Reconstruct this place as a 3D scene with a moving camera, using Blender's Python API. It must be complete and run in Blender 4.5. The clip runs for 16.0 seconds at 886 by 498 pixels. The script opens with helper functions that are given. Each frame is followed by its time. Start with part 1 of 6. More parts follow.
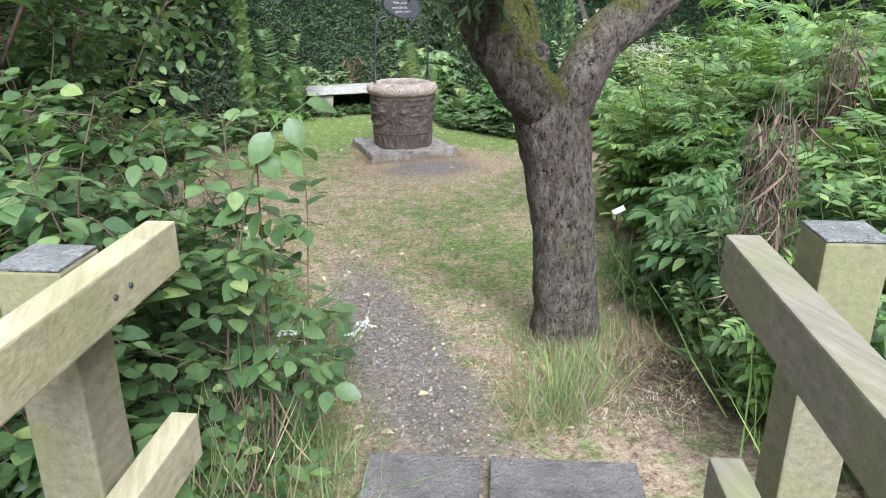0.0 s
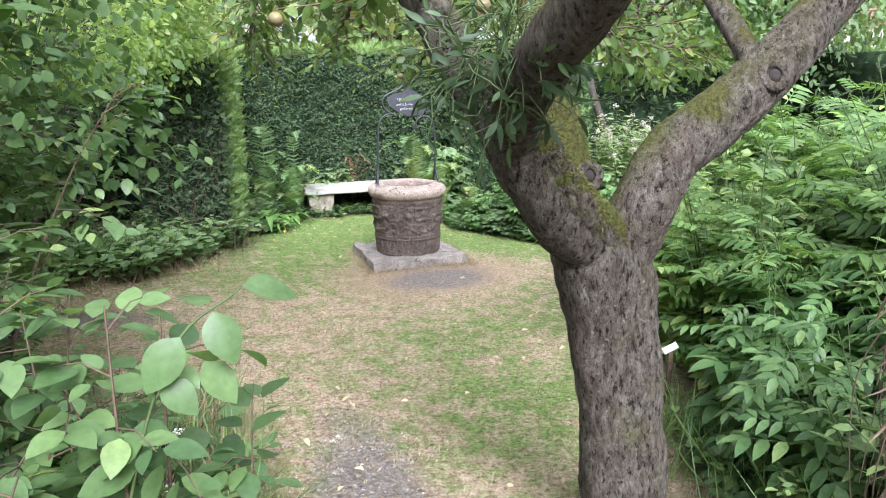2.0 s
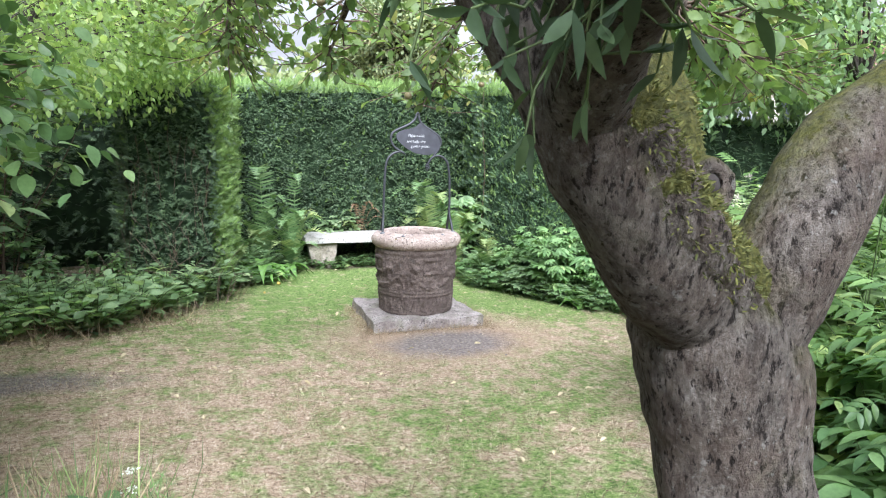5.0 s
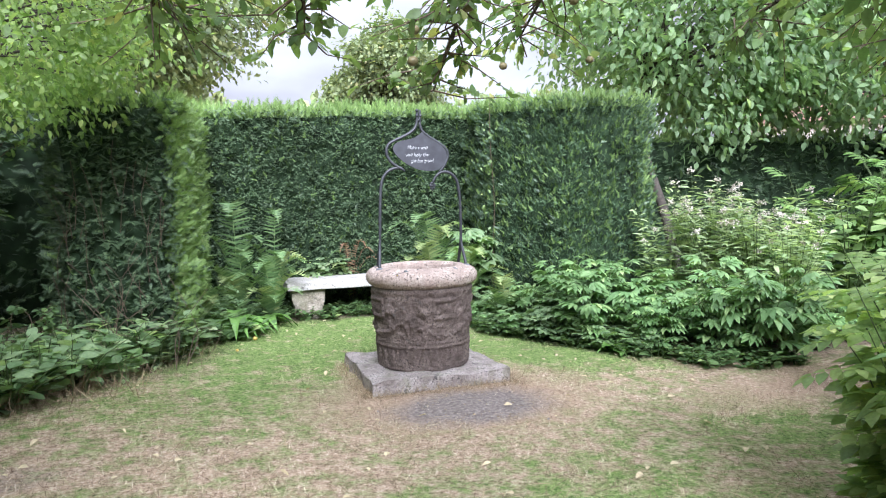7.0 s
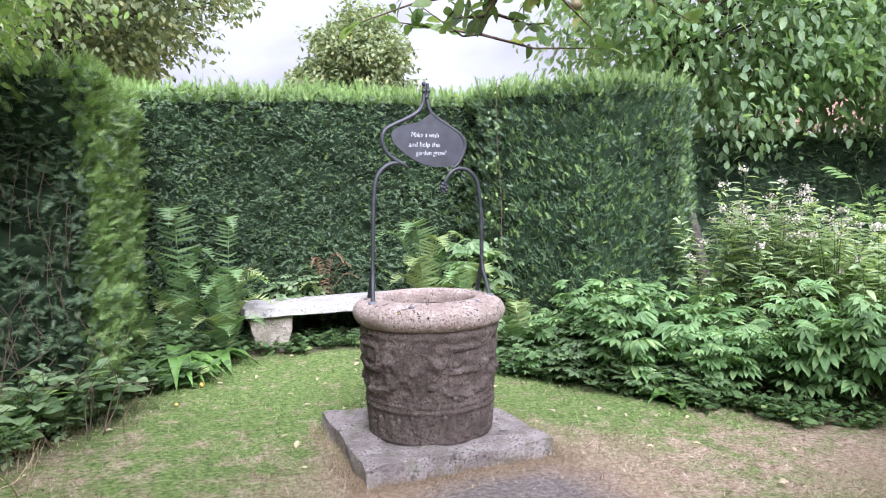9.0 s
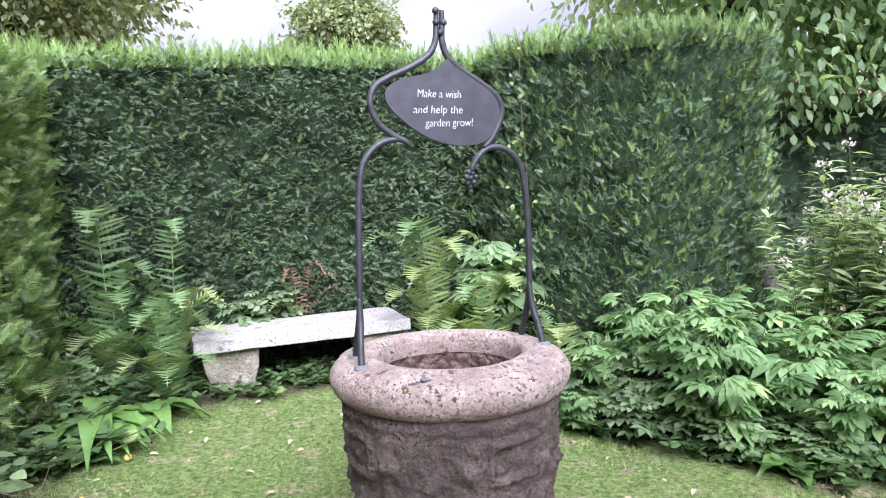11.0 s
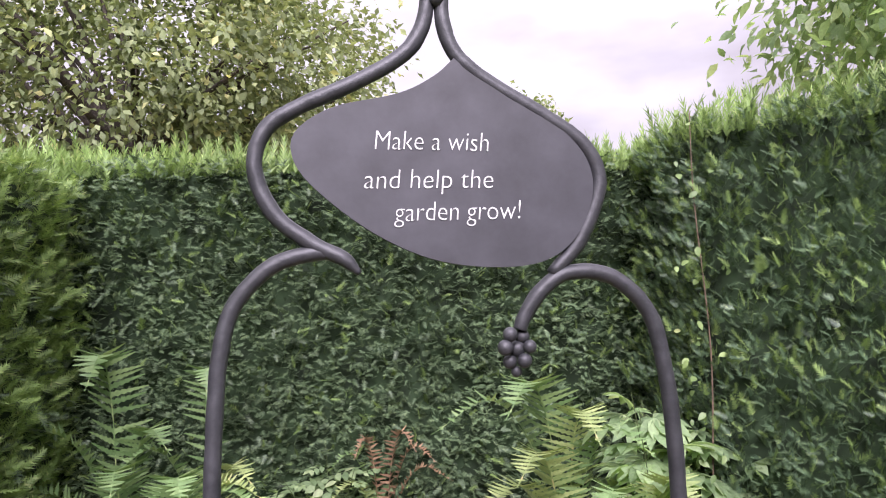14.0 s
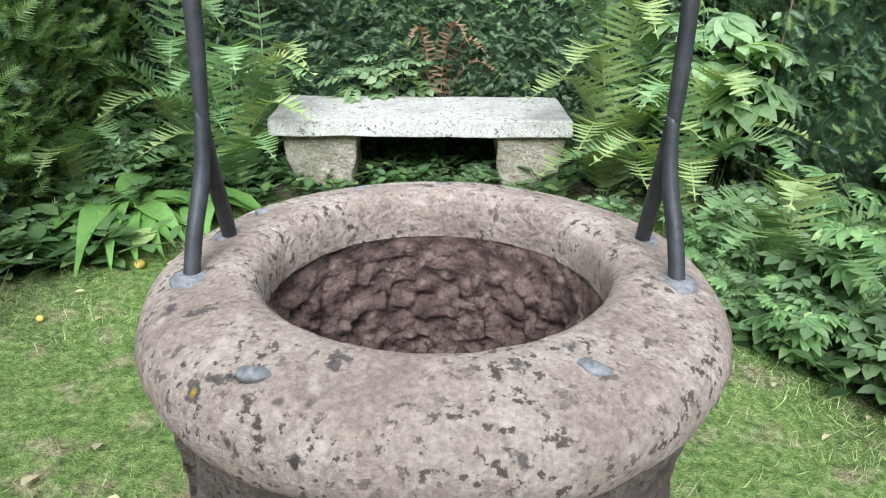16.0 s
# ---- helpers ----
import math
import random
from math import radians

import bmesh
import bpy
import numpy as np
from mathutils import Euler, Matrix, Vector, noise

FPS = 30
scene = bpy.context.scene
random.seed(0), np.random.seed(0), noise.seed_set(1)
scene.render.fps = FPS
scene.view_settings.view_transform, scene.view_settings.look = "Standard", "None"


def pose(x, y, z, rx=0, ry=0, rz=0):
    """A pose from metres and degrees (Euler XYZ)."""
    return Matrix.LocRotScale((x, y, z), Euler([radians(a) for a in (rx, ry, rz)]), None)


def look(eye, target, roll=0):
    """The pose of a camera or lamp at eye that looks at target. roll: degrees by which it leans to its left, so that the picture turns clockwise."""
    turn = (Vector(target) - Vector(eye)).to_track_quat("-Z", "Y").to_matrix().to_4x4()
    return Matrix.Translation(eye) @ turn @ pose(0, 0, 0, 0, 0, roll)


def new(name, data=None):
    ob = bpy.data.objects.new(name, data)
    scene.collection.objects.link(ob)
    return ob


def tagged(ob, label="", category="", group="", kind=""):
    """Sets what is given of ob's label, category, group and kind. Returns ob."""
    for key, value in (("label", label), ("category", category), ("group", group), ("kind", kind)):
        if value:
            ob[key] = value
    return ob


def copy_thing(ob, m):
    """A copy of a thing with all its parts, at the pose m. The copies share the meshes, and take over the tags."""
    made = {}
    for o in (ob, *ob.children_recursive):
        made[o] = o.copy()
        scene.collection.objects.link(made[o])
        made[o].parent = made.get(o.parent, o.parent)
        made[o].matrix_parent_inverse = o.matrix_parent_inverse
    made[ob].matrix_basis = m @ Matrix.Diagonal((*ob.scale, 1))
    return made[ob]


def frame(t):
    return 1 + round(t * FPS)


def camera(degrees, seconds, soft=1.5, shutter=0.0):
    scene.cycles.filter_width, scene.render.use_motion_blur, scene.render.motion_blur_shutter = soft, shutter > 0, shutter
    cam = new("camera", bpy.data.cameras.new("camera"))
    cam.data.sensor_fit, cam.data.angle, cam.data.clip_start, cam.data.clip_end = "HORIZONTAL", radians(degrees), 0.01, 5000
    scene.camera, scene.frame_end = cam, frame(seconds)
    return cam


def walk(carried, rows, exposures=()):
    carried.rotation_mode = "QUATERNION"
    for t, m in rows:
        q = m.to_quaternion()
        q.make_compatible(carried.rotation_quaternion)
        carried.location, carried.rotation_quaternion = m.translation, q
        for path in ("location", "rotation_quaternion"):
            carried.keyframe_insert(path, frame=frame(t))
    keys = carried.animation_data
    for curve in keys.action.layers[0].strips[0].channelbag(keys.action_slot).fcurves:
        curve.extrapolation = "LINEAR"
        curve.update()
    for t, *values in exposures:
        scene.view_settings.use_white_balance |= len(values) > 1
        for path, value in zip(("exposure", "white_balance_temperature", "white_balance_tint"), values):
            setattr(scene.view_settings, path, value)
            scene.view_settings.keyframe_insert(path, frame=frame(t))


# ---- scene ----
cam = camera(62.9, 16.0, 1.1, 0.0)
PATH = [
    (0, (-1.319, 0.697, 2.047), (-0.743, 2.481, 1.351), -0.1),
    (0.5, (-1.298, 0.861, 2.057), (-0.705, 2.667, 1.434), -0.3),
    (1, (-1.262, 1.094, 2.076), (-0.643, 2.914, 1.525), -0.8),
    (1.5, (-1.143, 1.369, 2.066), (-0.517, 3.201, 1.564), -1.1),
    (2, (-1.052, 1.641, 2.081), (-0.47, 3.495, 1.607), -0.5),
    (2.5, (-1.029, 1.891, 2.056), (-0.471, 3.747, 1.561), -0.1),
    (3, (-1.01, 2.031, 2.043), (-0.42, 3.871, 1.528), 0.2),
    (3.5, (-0.957, 2.139, 2.023), (-0.376, 3.997, 1.565), 1.2),
    (6, (-0.562, 3.219, 1.65), (-0.037, 5.135, 1.42), -0.1),
    (6.5, (-0.513, 3.587, 1.569), (0.021, 5.506, 1.386), -1.2),
    (7, (-0.485, 3.992, 1.486), (0.091, 5.9, 1.316), -1.2),
    (7.5, (-0.505, 4.392, 1.472), (0.107, 6.288, 1.298), -1.1),
    (8, (-0.445, 4.786, 1.462), (0.194, 6.674, 1.296), -0.9),
    (8.5, (-0.388, 5.17, 1.481), (0.277, 7.049, 1.319), -0.7),
    (11, (0.08, 7.062, 1.524), (0.771, 8.927, 1.312), -2.1),
    (11.5, (0.225, 7.379, 1.543), (0.901, 9.258, 1.431), -3.5),
    (12, (0.385, 7.699, 1.562), (1.024, 9.594, 1.559), -4.2),
    (12.5, (0.565, 7.97, 1.579), (1.12, 9.888, 1.681), -4.1),
    (13, (0.685, 8.188, 1.57), (1.124, 10.131, 1.749), -3.3),
    (13.5, (0.781, 8.377, 1.584), (1.106, 10.34, 1.789), -2.7),
    (14, (0.894, 8.483, 1.569), (1.104, 10.466, 1.714), -1.8),
    (14.5, (0.978, 8.516, 1.515), (1.064, 10.514, 1.488), -0.6),
    (15, (1.017, 8.512, 1.445), (1.034, 10.487, 1.134), 0.1),
    (15.5, (1.014, 8.511, 1.378), (1.014, 10.421, 0.784), 0.5),
    (16, (1.013, 8.505, 1.333), (1.01, 10.333, 0.523), 0.7),
]
EXPOSURES = [(0.0, 1.42, 5600, 9.0), (1.0, 1.66, 5650, 11.0), (3.5, 1.74, 5650, 13.0), (6.0, 1.80, 5450, 12.0), (8.0, 1.64, 5500, 20.0), (11.0, 1.74, 5500, 24.0), (12.5, 1.50, 5600, 32.0), (13.5, 1.34, 5850, 31.0), (14.5, 1.72, 6400, 32.0), (15.0, 1.84, 6650, 34.0), (15.5, 1.74, 5750, 12.0), (16.0, 1.52, 5600, 5.0)]
walk(cam, [(t, look(eye, target, roll)) for t, eye, target, roll in PATH], EXPOSURES)

# ---- light: an overcast summer sky and a wide, weak sun ----
SUN_EL, SUN_AZ = radians(40), radians(184)
world = bpy.data.worlds.new("overcast_sky")
scene.world = world
world.use_nodes = True
wn, wl = world.node_tree.nodes, world.node_tree.links
wn.clear()
w_out, w_bg = wn.new("ShaderNodeOutputWorld"), wn.new("ShaderNodeBackground")
w_sky = wn.new("ShaderNodeTexSky")
w_sky.sky_type = "NISHITA"
w_sky.sun_disc = False
w_sky.sun_elevation, w_sky.sun_rotation = SUN_EL, SUN_AZ
w_sky.dust_density = 4.0
w_tc, w_map = wn.new("ShaderNodeTexCoord"), wn.new("ShaderNodeMapping")
w_map.inputs["Scale"].default_value = (1.0, 1.0, 2.4)
w_noise, w_ramp, w_mix = wn.new("ShaderNodeTexNoise"), wn.new("ShaderNodeValToRGB"), wn.new("ShaderNodeMix")
w_noise.inputs["Scale"].default_value, w_noise.inputs["Detail"].default_value = 2.6, 5.0
w_noise.inputs["Roughness"].default_value = 0.5
w_ramp.color_ramp.elements[0].position, w_ramp.color_ramp.elements[1].position = 0.34, 0.62
w_ramp.color_ramp.elements[0].color = (3.9, 3.65, 3.6, 1)
w_ramp.color_ramp.elements[1].color = (6.9, 6.8, 6.7, 1)
w_mix.data_type = "RGBA"
w_mix.inputs["Factor"].default_value = 0.93
w_sep, w_up, w_cie = wn.new("ShaderNodeSeparateXYZ"), wn.new("ShaderNodeMath"), wn.new("ShaderNodeMix")
w_up.operation, w_up.use_clamp = "MULTIPLY", True
w_up.inputs[1].default_value = 1.0
w_cie.data_type, w_cie.blend_type = "RGBA", "MULTIPLY"
w_cie.inputs["Factor"].default_value = 1.0
w_grad = wn.new("ShaderNodeValToRGB")
w_grad.color_ramp.elements[0].color = (0.42, 0.42, 0.42, 1)
w_grad.color_ramp.elements[1].color = (1.35, 1.35, 1.35, 1)
w_mid = w_grad.color_ramp.elements.new(0.36)
w_mid.color = (0.52, 0.52, 0.52, 1)
wl.new(w_tc.outputs["Generated"], w_map.inputs["Vector"])
wl.new(w_map.outputs["Vector"], w_noise.inputs["Vector"])
wl.new(w_noise.outputs["Fac"], w_ramp.inputs["Fac"])
wl.new(w_sky.outputs["Color"], w_mix.inputs["A"])
wl.new(w_ramp.outputs["Color"], w_mix.inputs["B"])
wl.new(w_tc.outputs["Generated"], w_sep.inputs[0])
wl.new(w_sep.outputs["Z"], w_up.inputs[0])
wl.new(w_up.outputs[0], w_grad.inputs["Fac"])
wl.new(w_mix.outputs["Result"], w_cie.inputs["A"])
wl.new(w_grad.outputs["Color"], w_cie.inputs["B"])
wl.new(w_cie.outputs["Result"], w_bg.inputs["Color"])
w_bg.inputs["Strength"].default_value = 0.13
wl.new(w_bg.outputs["Background"], w_out.inputs["Surface"])
sun = new("sun", bpy.data.lights.new("sun", "SUN"))
sun.data.energy, sun.data.angle, sun.data.color = 3.5, radians(32), (1.0, 0.97, 0.94)
sun.matrix_world = look((0, 0, 0), (-math.sin(SUN_AZ) * math.cos(SUN_EL), -math.cos(SUN_AZ) * math.cos(SUN_EL), -math.sin(SUN_EL)))

RNG = np.random.default_rng(7)


# ---- materials ----
class Nodes:
    """A small builder of node materials."""

    def __init__(self, name):
        self.mat = bpy.data.materials.new(name)
        self.mat.use_nodes = True
        self.tree = self.mat.node_tree
        self.n, self.l = self.tree.nodes, self.tree.links
        self.n.clear()
        self.out = self.n.new("ShaderNodeOutputMaterial")
        self.b = self.n.new("ShaderNodeBsdfPrincipled")
        self.l.new(self.b.outputs[0], self.out.inputs["Surface"])
        self.geo = self.n.new("ShaderNodeNewGeometry")
        self.tc = self.n.new("ShaderNodeTexCoord")

    def put(self, socket, value):
        if hasattr(value, "is_linked"):
            self.l.new(value, socket)
        else:
            socket.default_value = value

    def pos(self, scale=(1, 1, 1), local=False):
        m = self.n.new("ShaderNodeMapping")
        m.inputs["Scale"].default_value = scale
        self.l.new(self.tc.outputs["Object"] if local else self.geo.outputs["Position"], m.inputs["Vector"])
        return m.outputs["Vector"]

    def noise(self, scale, detail=4.0, rough=0.55, vec=None):
        t = self.n.new("ShaderNodeTexNoise")
        t.inputs["Scale"].default_value, t.inputs["Detail"].default_value, t.inputs["Roughness"].default_value = scale, detail, rough
        self.l.new(vec if vec is not None else self.geo.outputs["Position"], t.inputs["Vector"])
        return t.outputs["Fac"]

    def voronoi(self, scale, vec=None, feature="F1", out="Distance"):
        t = self.n.new("ShaderNodeTexVoronoi")
        t.feature = feature
        t.inputs["Scale"].default_value = scale
        self.l.new(vec if vec is not None else self.geo.outputs["Position"], t.inputs["Vector"])
        return t.outputs[out]

    def ramp(self, fac, *stops):
        r = self.n.new("ShaderNodeValToRGB")
        e = r.color_ramp.elements
        while len(e) < len(stops):
            e.new(0.5)
        for k, (p, c) in zip(e, stops):
            k.position = p
            k.color = (c, c, c, 1) if isinstance(c, (int, float)) else (*c, 1)
        self.l.new(fac, r.inputs["Fac"])
        return r.outputs["Color"]

    def mix(self, fac, a, b, blend="MIX"):
        m = self.n.new("ShaderNodeMix")
        m.data_type, m.blend_type = "RGBA", blend
        self.put(m.inputs["Factor"], fac)
        for s, v in (("A", a), ("B", b)):
            self.put(m.inputs[s], (*v, 1) if isinstance(v, tuple) and len(v) == 3 else v)
        return m.outputs["Result"]

    def math(self, op, a, b=0.0, clamp=False):
        m = self.n.new("ShaderNodeMath")
        m.operation, m.use_clamp = op, clamp
        self.put(m.inputs[0], a)
        self.put(m.inputs[1], b)
        return m.outputs[0]

    def bump(self, height, strength=0.5, distance=0.01):
        m = self.n.new("ShaderNodeBump")
        m.inputs["Strength"].default_value, m.inputs["Distance"].default_value = strength, distance
        self.l.new(height, m.inputs["Height"])
        self.l.new(m.outputs["Normal"], self.b.inputs["Normal"])

    def done(self, colour, rough=0.7, metal=0.0, spec=0.4):
        self.put(self.b.inputs["Base Color"], (*colour, 1) if isinstance(colour, tuple) else colour)
        self.put(self.b.inputs["Roughness"], rough)
        self.b.inputs["Metallic"].default_value = metal
        self.b.inputs["Specular IOR Level"].default_value = spec
        return self.mat


def leaf_mat(name, dark, light, odd=None, gloss=0.45, glow=0.35, patch=1.4):
    """Leaves: each its own tint, some light coming through."""
    m = Nodes(name)
    dark, light, odd = (tuple(0.86 * v + 0.12 * (0.3 * c[0] + 0.6 * c[1] + 0.1 * c[2]) for v in c) if c else None for c in (dark, light, odd))
    tint = m.ramp(m.geo.outputs["Random Per Island"], (0.0, dark), (0.62, tuple((a + b) / 2 for a, b in zip(dark, light))), (0.93, light), (1.0, odd or light))
    big = m.ramp(m.noise(patch, 3.0), (0.3, 0.72), (0.7, 1.2))
    fine = m.ramp(m.noise(55.0, 2.0), (0.3, 0.85), (0.7, 1.12))
    c = m.mix(1.0, m.mix(1.0, tint, big, "MULTIPLY"), fine, "MULTIPLY")
    m.done(c, gloss, 0.0, 0.35)
    tr, mx = m.n.new("ShaderNodeBsdfTranslucent"), m.n.new("ShaderNodeMixShader")
    m.l.new(m.mix(1.0, c, (1.2, 1.25, 0.7), "MULTIPLY"), tr.inputs["Color"])
    mx.inputs["Fac"].default_value = glow
    m.l.new(m.b.outputs[0], mx.inputs[1])
    m.l.new(tr.outputs[0], mx.inputs[2])
    m.l.new(mx.outputs[0], m.out.inputs["Surface"])
    return m.mat


def ground_colour(m):
    """Lawn, straw, trodden earth and leaf mould by place, shared by the soil and the blades on it."""
    p = m.geo.outputs["Position"]
    x = m.n.new("ShaderNodeSeparateXYZ")
    m.l.new(p, x.inputs[0])
    X, Y = x.outputs["X"], x.outputs["Y"]
    wob = m.math("MULTIPLY", m.math("SUBTRACT", m.noise(2.6, 5.0, 0.65), 0.5), 0.75)

    def blob(cx, cy, rx, ry, soft, turn=0.0):
        dx, dy = m.math("SUBTRACT", X, cx), m.math("SUBTRACT", Y, cy)
        c, s = math.cos(turn), math.sin(turn)
        u = m.math("DIVIDE", m.math("ADD", m.math("MULTIPLY", dx, c), m.math("MULTIPLY", dy, s)), rx)
        v = m.math("DIVIDE", m.math("SUBTRACT", m.math("MULTIPLY", dy, c), m.math("MULTIPLY", dx, s)), ry)
        d = m.math("SQRT", m.math("ADD", m.math("MULTIPLY", u, u), m.math("MULTIPLY", v, v)))
        d = m.math("ADD", d, wob)
        return m.math("DIVIDE", m.math("SUBTRACT", 1.0 + soft, d), 2 * soft, True)

    def top(*ms):
        r = ms[0]
        for k in ms[1:]:
            r = m.math("MAXIMUM", r, k)
        return r

    bare = top(blob(-0.5, 4.1, 0.30, 1.35, 0.25, -0.05), blob(1.08, 8.55, 0.55, 0.36, 0.3, 0.1), blob(-2.5, 8.0, 0.95, 0.24, 0.35, -0.05))
    green = top(blob(0.0, 11.0, 1.6, 1.4, 0.5), blob(2.3, 10.2, 1.5, 1.0, 0.5), blob(1.1, 12.0, 2.2, 1.2, 0.4), m.math("MULTIPLY", top(blob(1.1, 6.9, 1.1, 0.5, 0.7, 0.3), blob(0.75, 5.4, 0.8, 0.9, 0.6), blob(3.0, 7.6, 1.2, 0.7, 0.7), blob(-0.3, 9.3, 1.3, 0.8, 0.6)), 0.6))
    mould = top(blob(3.05, 4.0, 1.9, 2.5, 0.16), blob(-2.75, 4.0, 1.45, 2.9, 0.16), blob(-3.0, 10.7, 2.3, 1.2, 0.2), blob(5.2, 10.8, 2.6, 1.6, 0.2), blob(0.75, 12.5, 2.0, 0.55, 0.2), blob(0.75, 3.05, 0.5, 0.8, 0.4))
    worn = top(blob(1.05, 8.8, 0.95, 0.75, 0.35), blob(3.9, 8.45, 1.2, 0.3, 0.5, 0.25))
    return X, Y, bare, green, worn, mould


def lawn_mat(name, blades):
    m = Nodes(name)
    X, Y, bare, green, worn, mould = ground_colour(m)
    fine = m.noise(34.0, 9.0, 0.78)
    mid = m.noise(6.5, 5.0, 0.68)
    rnd = m.geo.outputs["Random Per Island"] if blades else fine
    k = (0.12, 0.4, 0.65, 0.9) if blades else (0.36, 0.46, 0.55, 0.66)
    straw = m.ramp(rnd, (k[0], (0.12, 0.078, 0.05)), (k[1], (0.43, 0.31, 0.21)), (k[2], (0.60, 0.46, 0.33)), (k[3], (0.80, 0.69, 0.54)))
    grass = m.ramp(rnd, (k[0], (0.06, 0.10, 0.026)), (k[1], (0.155, 0.235, 0.062)), (k[2], (0.25, 0.345, 0.10)), (k[3], (0.45, 0.50, 0.21)))
    soil = m.ramp(fine, (0.34, (0.10, 0.084, 0.075)), (0.46, (0.215, 0.185, 0.17)), (0.56, (0.315, 0.272, 0.25)), (0.68, (0.58, 0.51, 0.45)))
    g = m.math("ADD", m.math("ADD", m.math("MULTIPLY", green, 0.95), 0.04), m.math("MULTIPLY", m.math("SUBTRACT", mid, 0.46), 4.2), True)
    g = m.math("MULTIPLY", g, m.math("SUBTRACT", 1.0, m.math("MULTIPLY", worn, 0.75)), True)
    c = m.mix(g, straw, grass)
    if not blades:
        c = m.mix(m.math("MULTIPLY", worn, 0.7), c, m.ramp(fine, (0.2, (0.25, 0.17, 0.12)), (0.8, (0.60, 0.43, 0.30))))
        c = m.mix(m.math("MULTIPLY", mould, 0.9), c, m.ramp(fine, (0.3, (0.035, 0.026, 0.018)), (0.5, (0.10, 0.075, 0.052)), (0.68, (0.26, 0.20, 0.14))))
        c = m.mix(m.math("MULTIPLY", bare, 0.92), c, soil)
        m.bump(m.math("ADD", fine, m.noise(140.0, 3.0)), 1.0, 0.03)
    return m.done(c, 0.9, 0.0, 0.15)


def stone_mat(name, dark, mid, light, spots=0.5, moss=0.0, scale=1.0, yellow=False, rocks=False, relief=0.95):
    """Weathered stone: soft mottling, dark lichen blots, pits."""
    m = Nodes(name)
    base = m.ramp(m.noise(7.0 * scale, 8.0, 0.65), (0.25, dark), (0.5, mid), (0.78, light))
    grain = m.ramp(m.noise(120.0 * scale, 4.0, 0.7), (0.28, 0.6), (0.72, 1.27))
    c = m.mix(1.0, base, grain, "MULTIPLY")
    warp = m.n.new("ShaderNodeVectorMath")
    warp.operation = "MULTIPLY_ADD"
    tn = m.n.new("ShaderNodeTexNoise")
    tn.inputs["Scale"].default_value = 22.0
    m.l.new(m.geo.outputs["Position"], tn.inputs["Vector"])
    m.l.new(tn.outputs["Color"], warp.inputs[0])
    warp.inputs[1].default_value = (0.05, 0.05, 0.05)
    m.l.new(m.geo.outputs["Position"], warp.inputs[2])
    blot = m.ramp(m.voronoi(26.0 * scale, warp.outputs[0]), (0.10, 1.0), (0.24, 0.0))
    where = m.ramp(m.noise(5.5 * scale, 3.0), (0.42, 0.0), (0.6, 1.0))
    c = m.mix(m.math("MULTIPLY", m.math("MULTIPLY", blot, where), spots), c, tuple(v * 0.33 for v in dark))
    pale = m.ramp(m.voronoi(17.0 * scale, warp.outputs[0]), (0.10, 1.0), (0.26, 0.0))
    c = m.mix(m.math("MULTIPLY", pale, 0.35), c, tuple(min(1, v * 1.25) for v in light))
    speck = m.ramp(m.noise(62.0 * scale, 7.0, 0.62), (0.56, 0.0), (0.60, 1.0))
    c = m.mix(m.math("MULTIPLY", m.math("MULTIPLY", speck, m.ramp(m.noise(7.0 * scale, 3.0), (0.38, 0.1), (0.58, 1.0))), spots), c, tuple(v * 0.3 for v in dark))
    blots = m.ramp(m.noise(13.0 * scale, 8.0, 0.62), (0.63, 0.0), (0.66, 1.0))
    c = m.mix(m.math("MULTIPLY", blots, spots * 0.9), c, (0.07, 0.062, 0.06))
    if moss:
        c = m.mix(m.math("MULTIPLY", m.ramp(m.noise(9.0, 5.0), (0.5, 0.0), (0.62, 1.0)), moss), c, (0.09, 0.11, 0.03))
    if yellow:
        c = m.mix(m.ramp(m.noise(13.0, 3.0), (0.73, 0.0), (0.77, 0.85)), c, (0.5, 0.34, 0.05))
    if rocks:
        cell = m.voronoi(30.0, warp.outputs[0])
        # crevice shade put into the colour: cells darken where the bump sinks
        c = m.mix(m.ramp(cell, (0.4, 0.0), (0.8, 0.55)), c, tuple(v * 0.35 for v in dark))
        m.bump(m.math("SUBTRACT", m.math("MULTIPLY", m.noise(60.0, 7.0, 0.75), 0.6), m.math("MULTIPLY", cell, 0.8)), 1.0, 0.035)
        return m.done(c, 0.9, 0.0, 0.2)
    m.bump(m.math("ADD", m.noise(48.0 * scale, 8.0, 0.75), m.math("MULTIPLY", m.noise(12.0 * scale, 3.0), 1.5)), relief, 0.02)
    return m.done(c, 0.88, 0.0, 0.2)


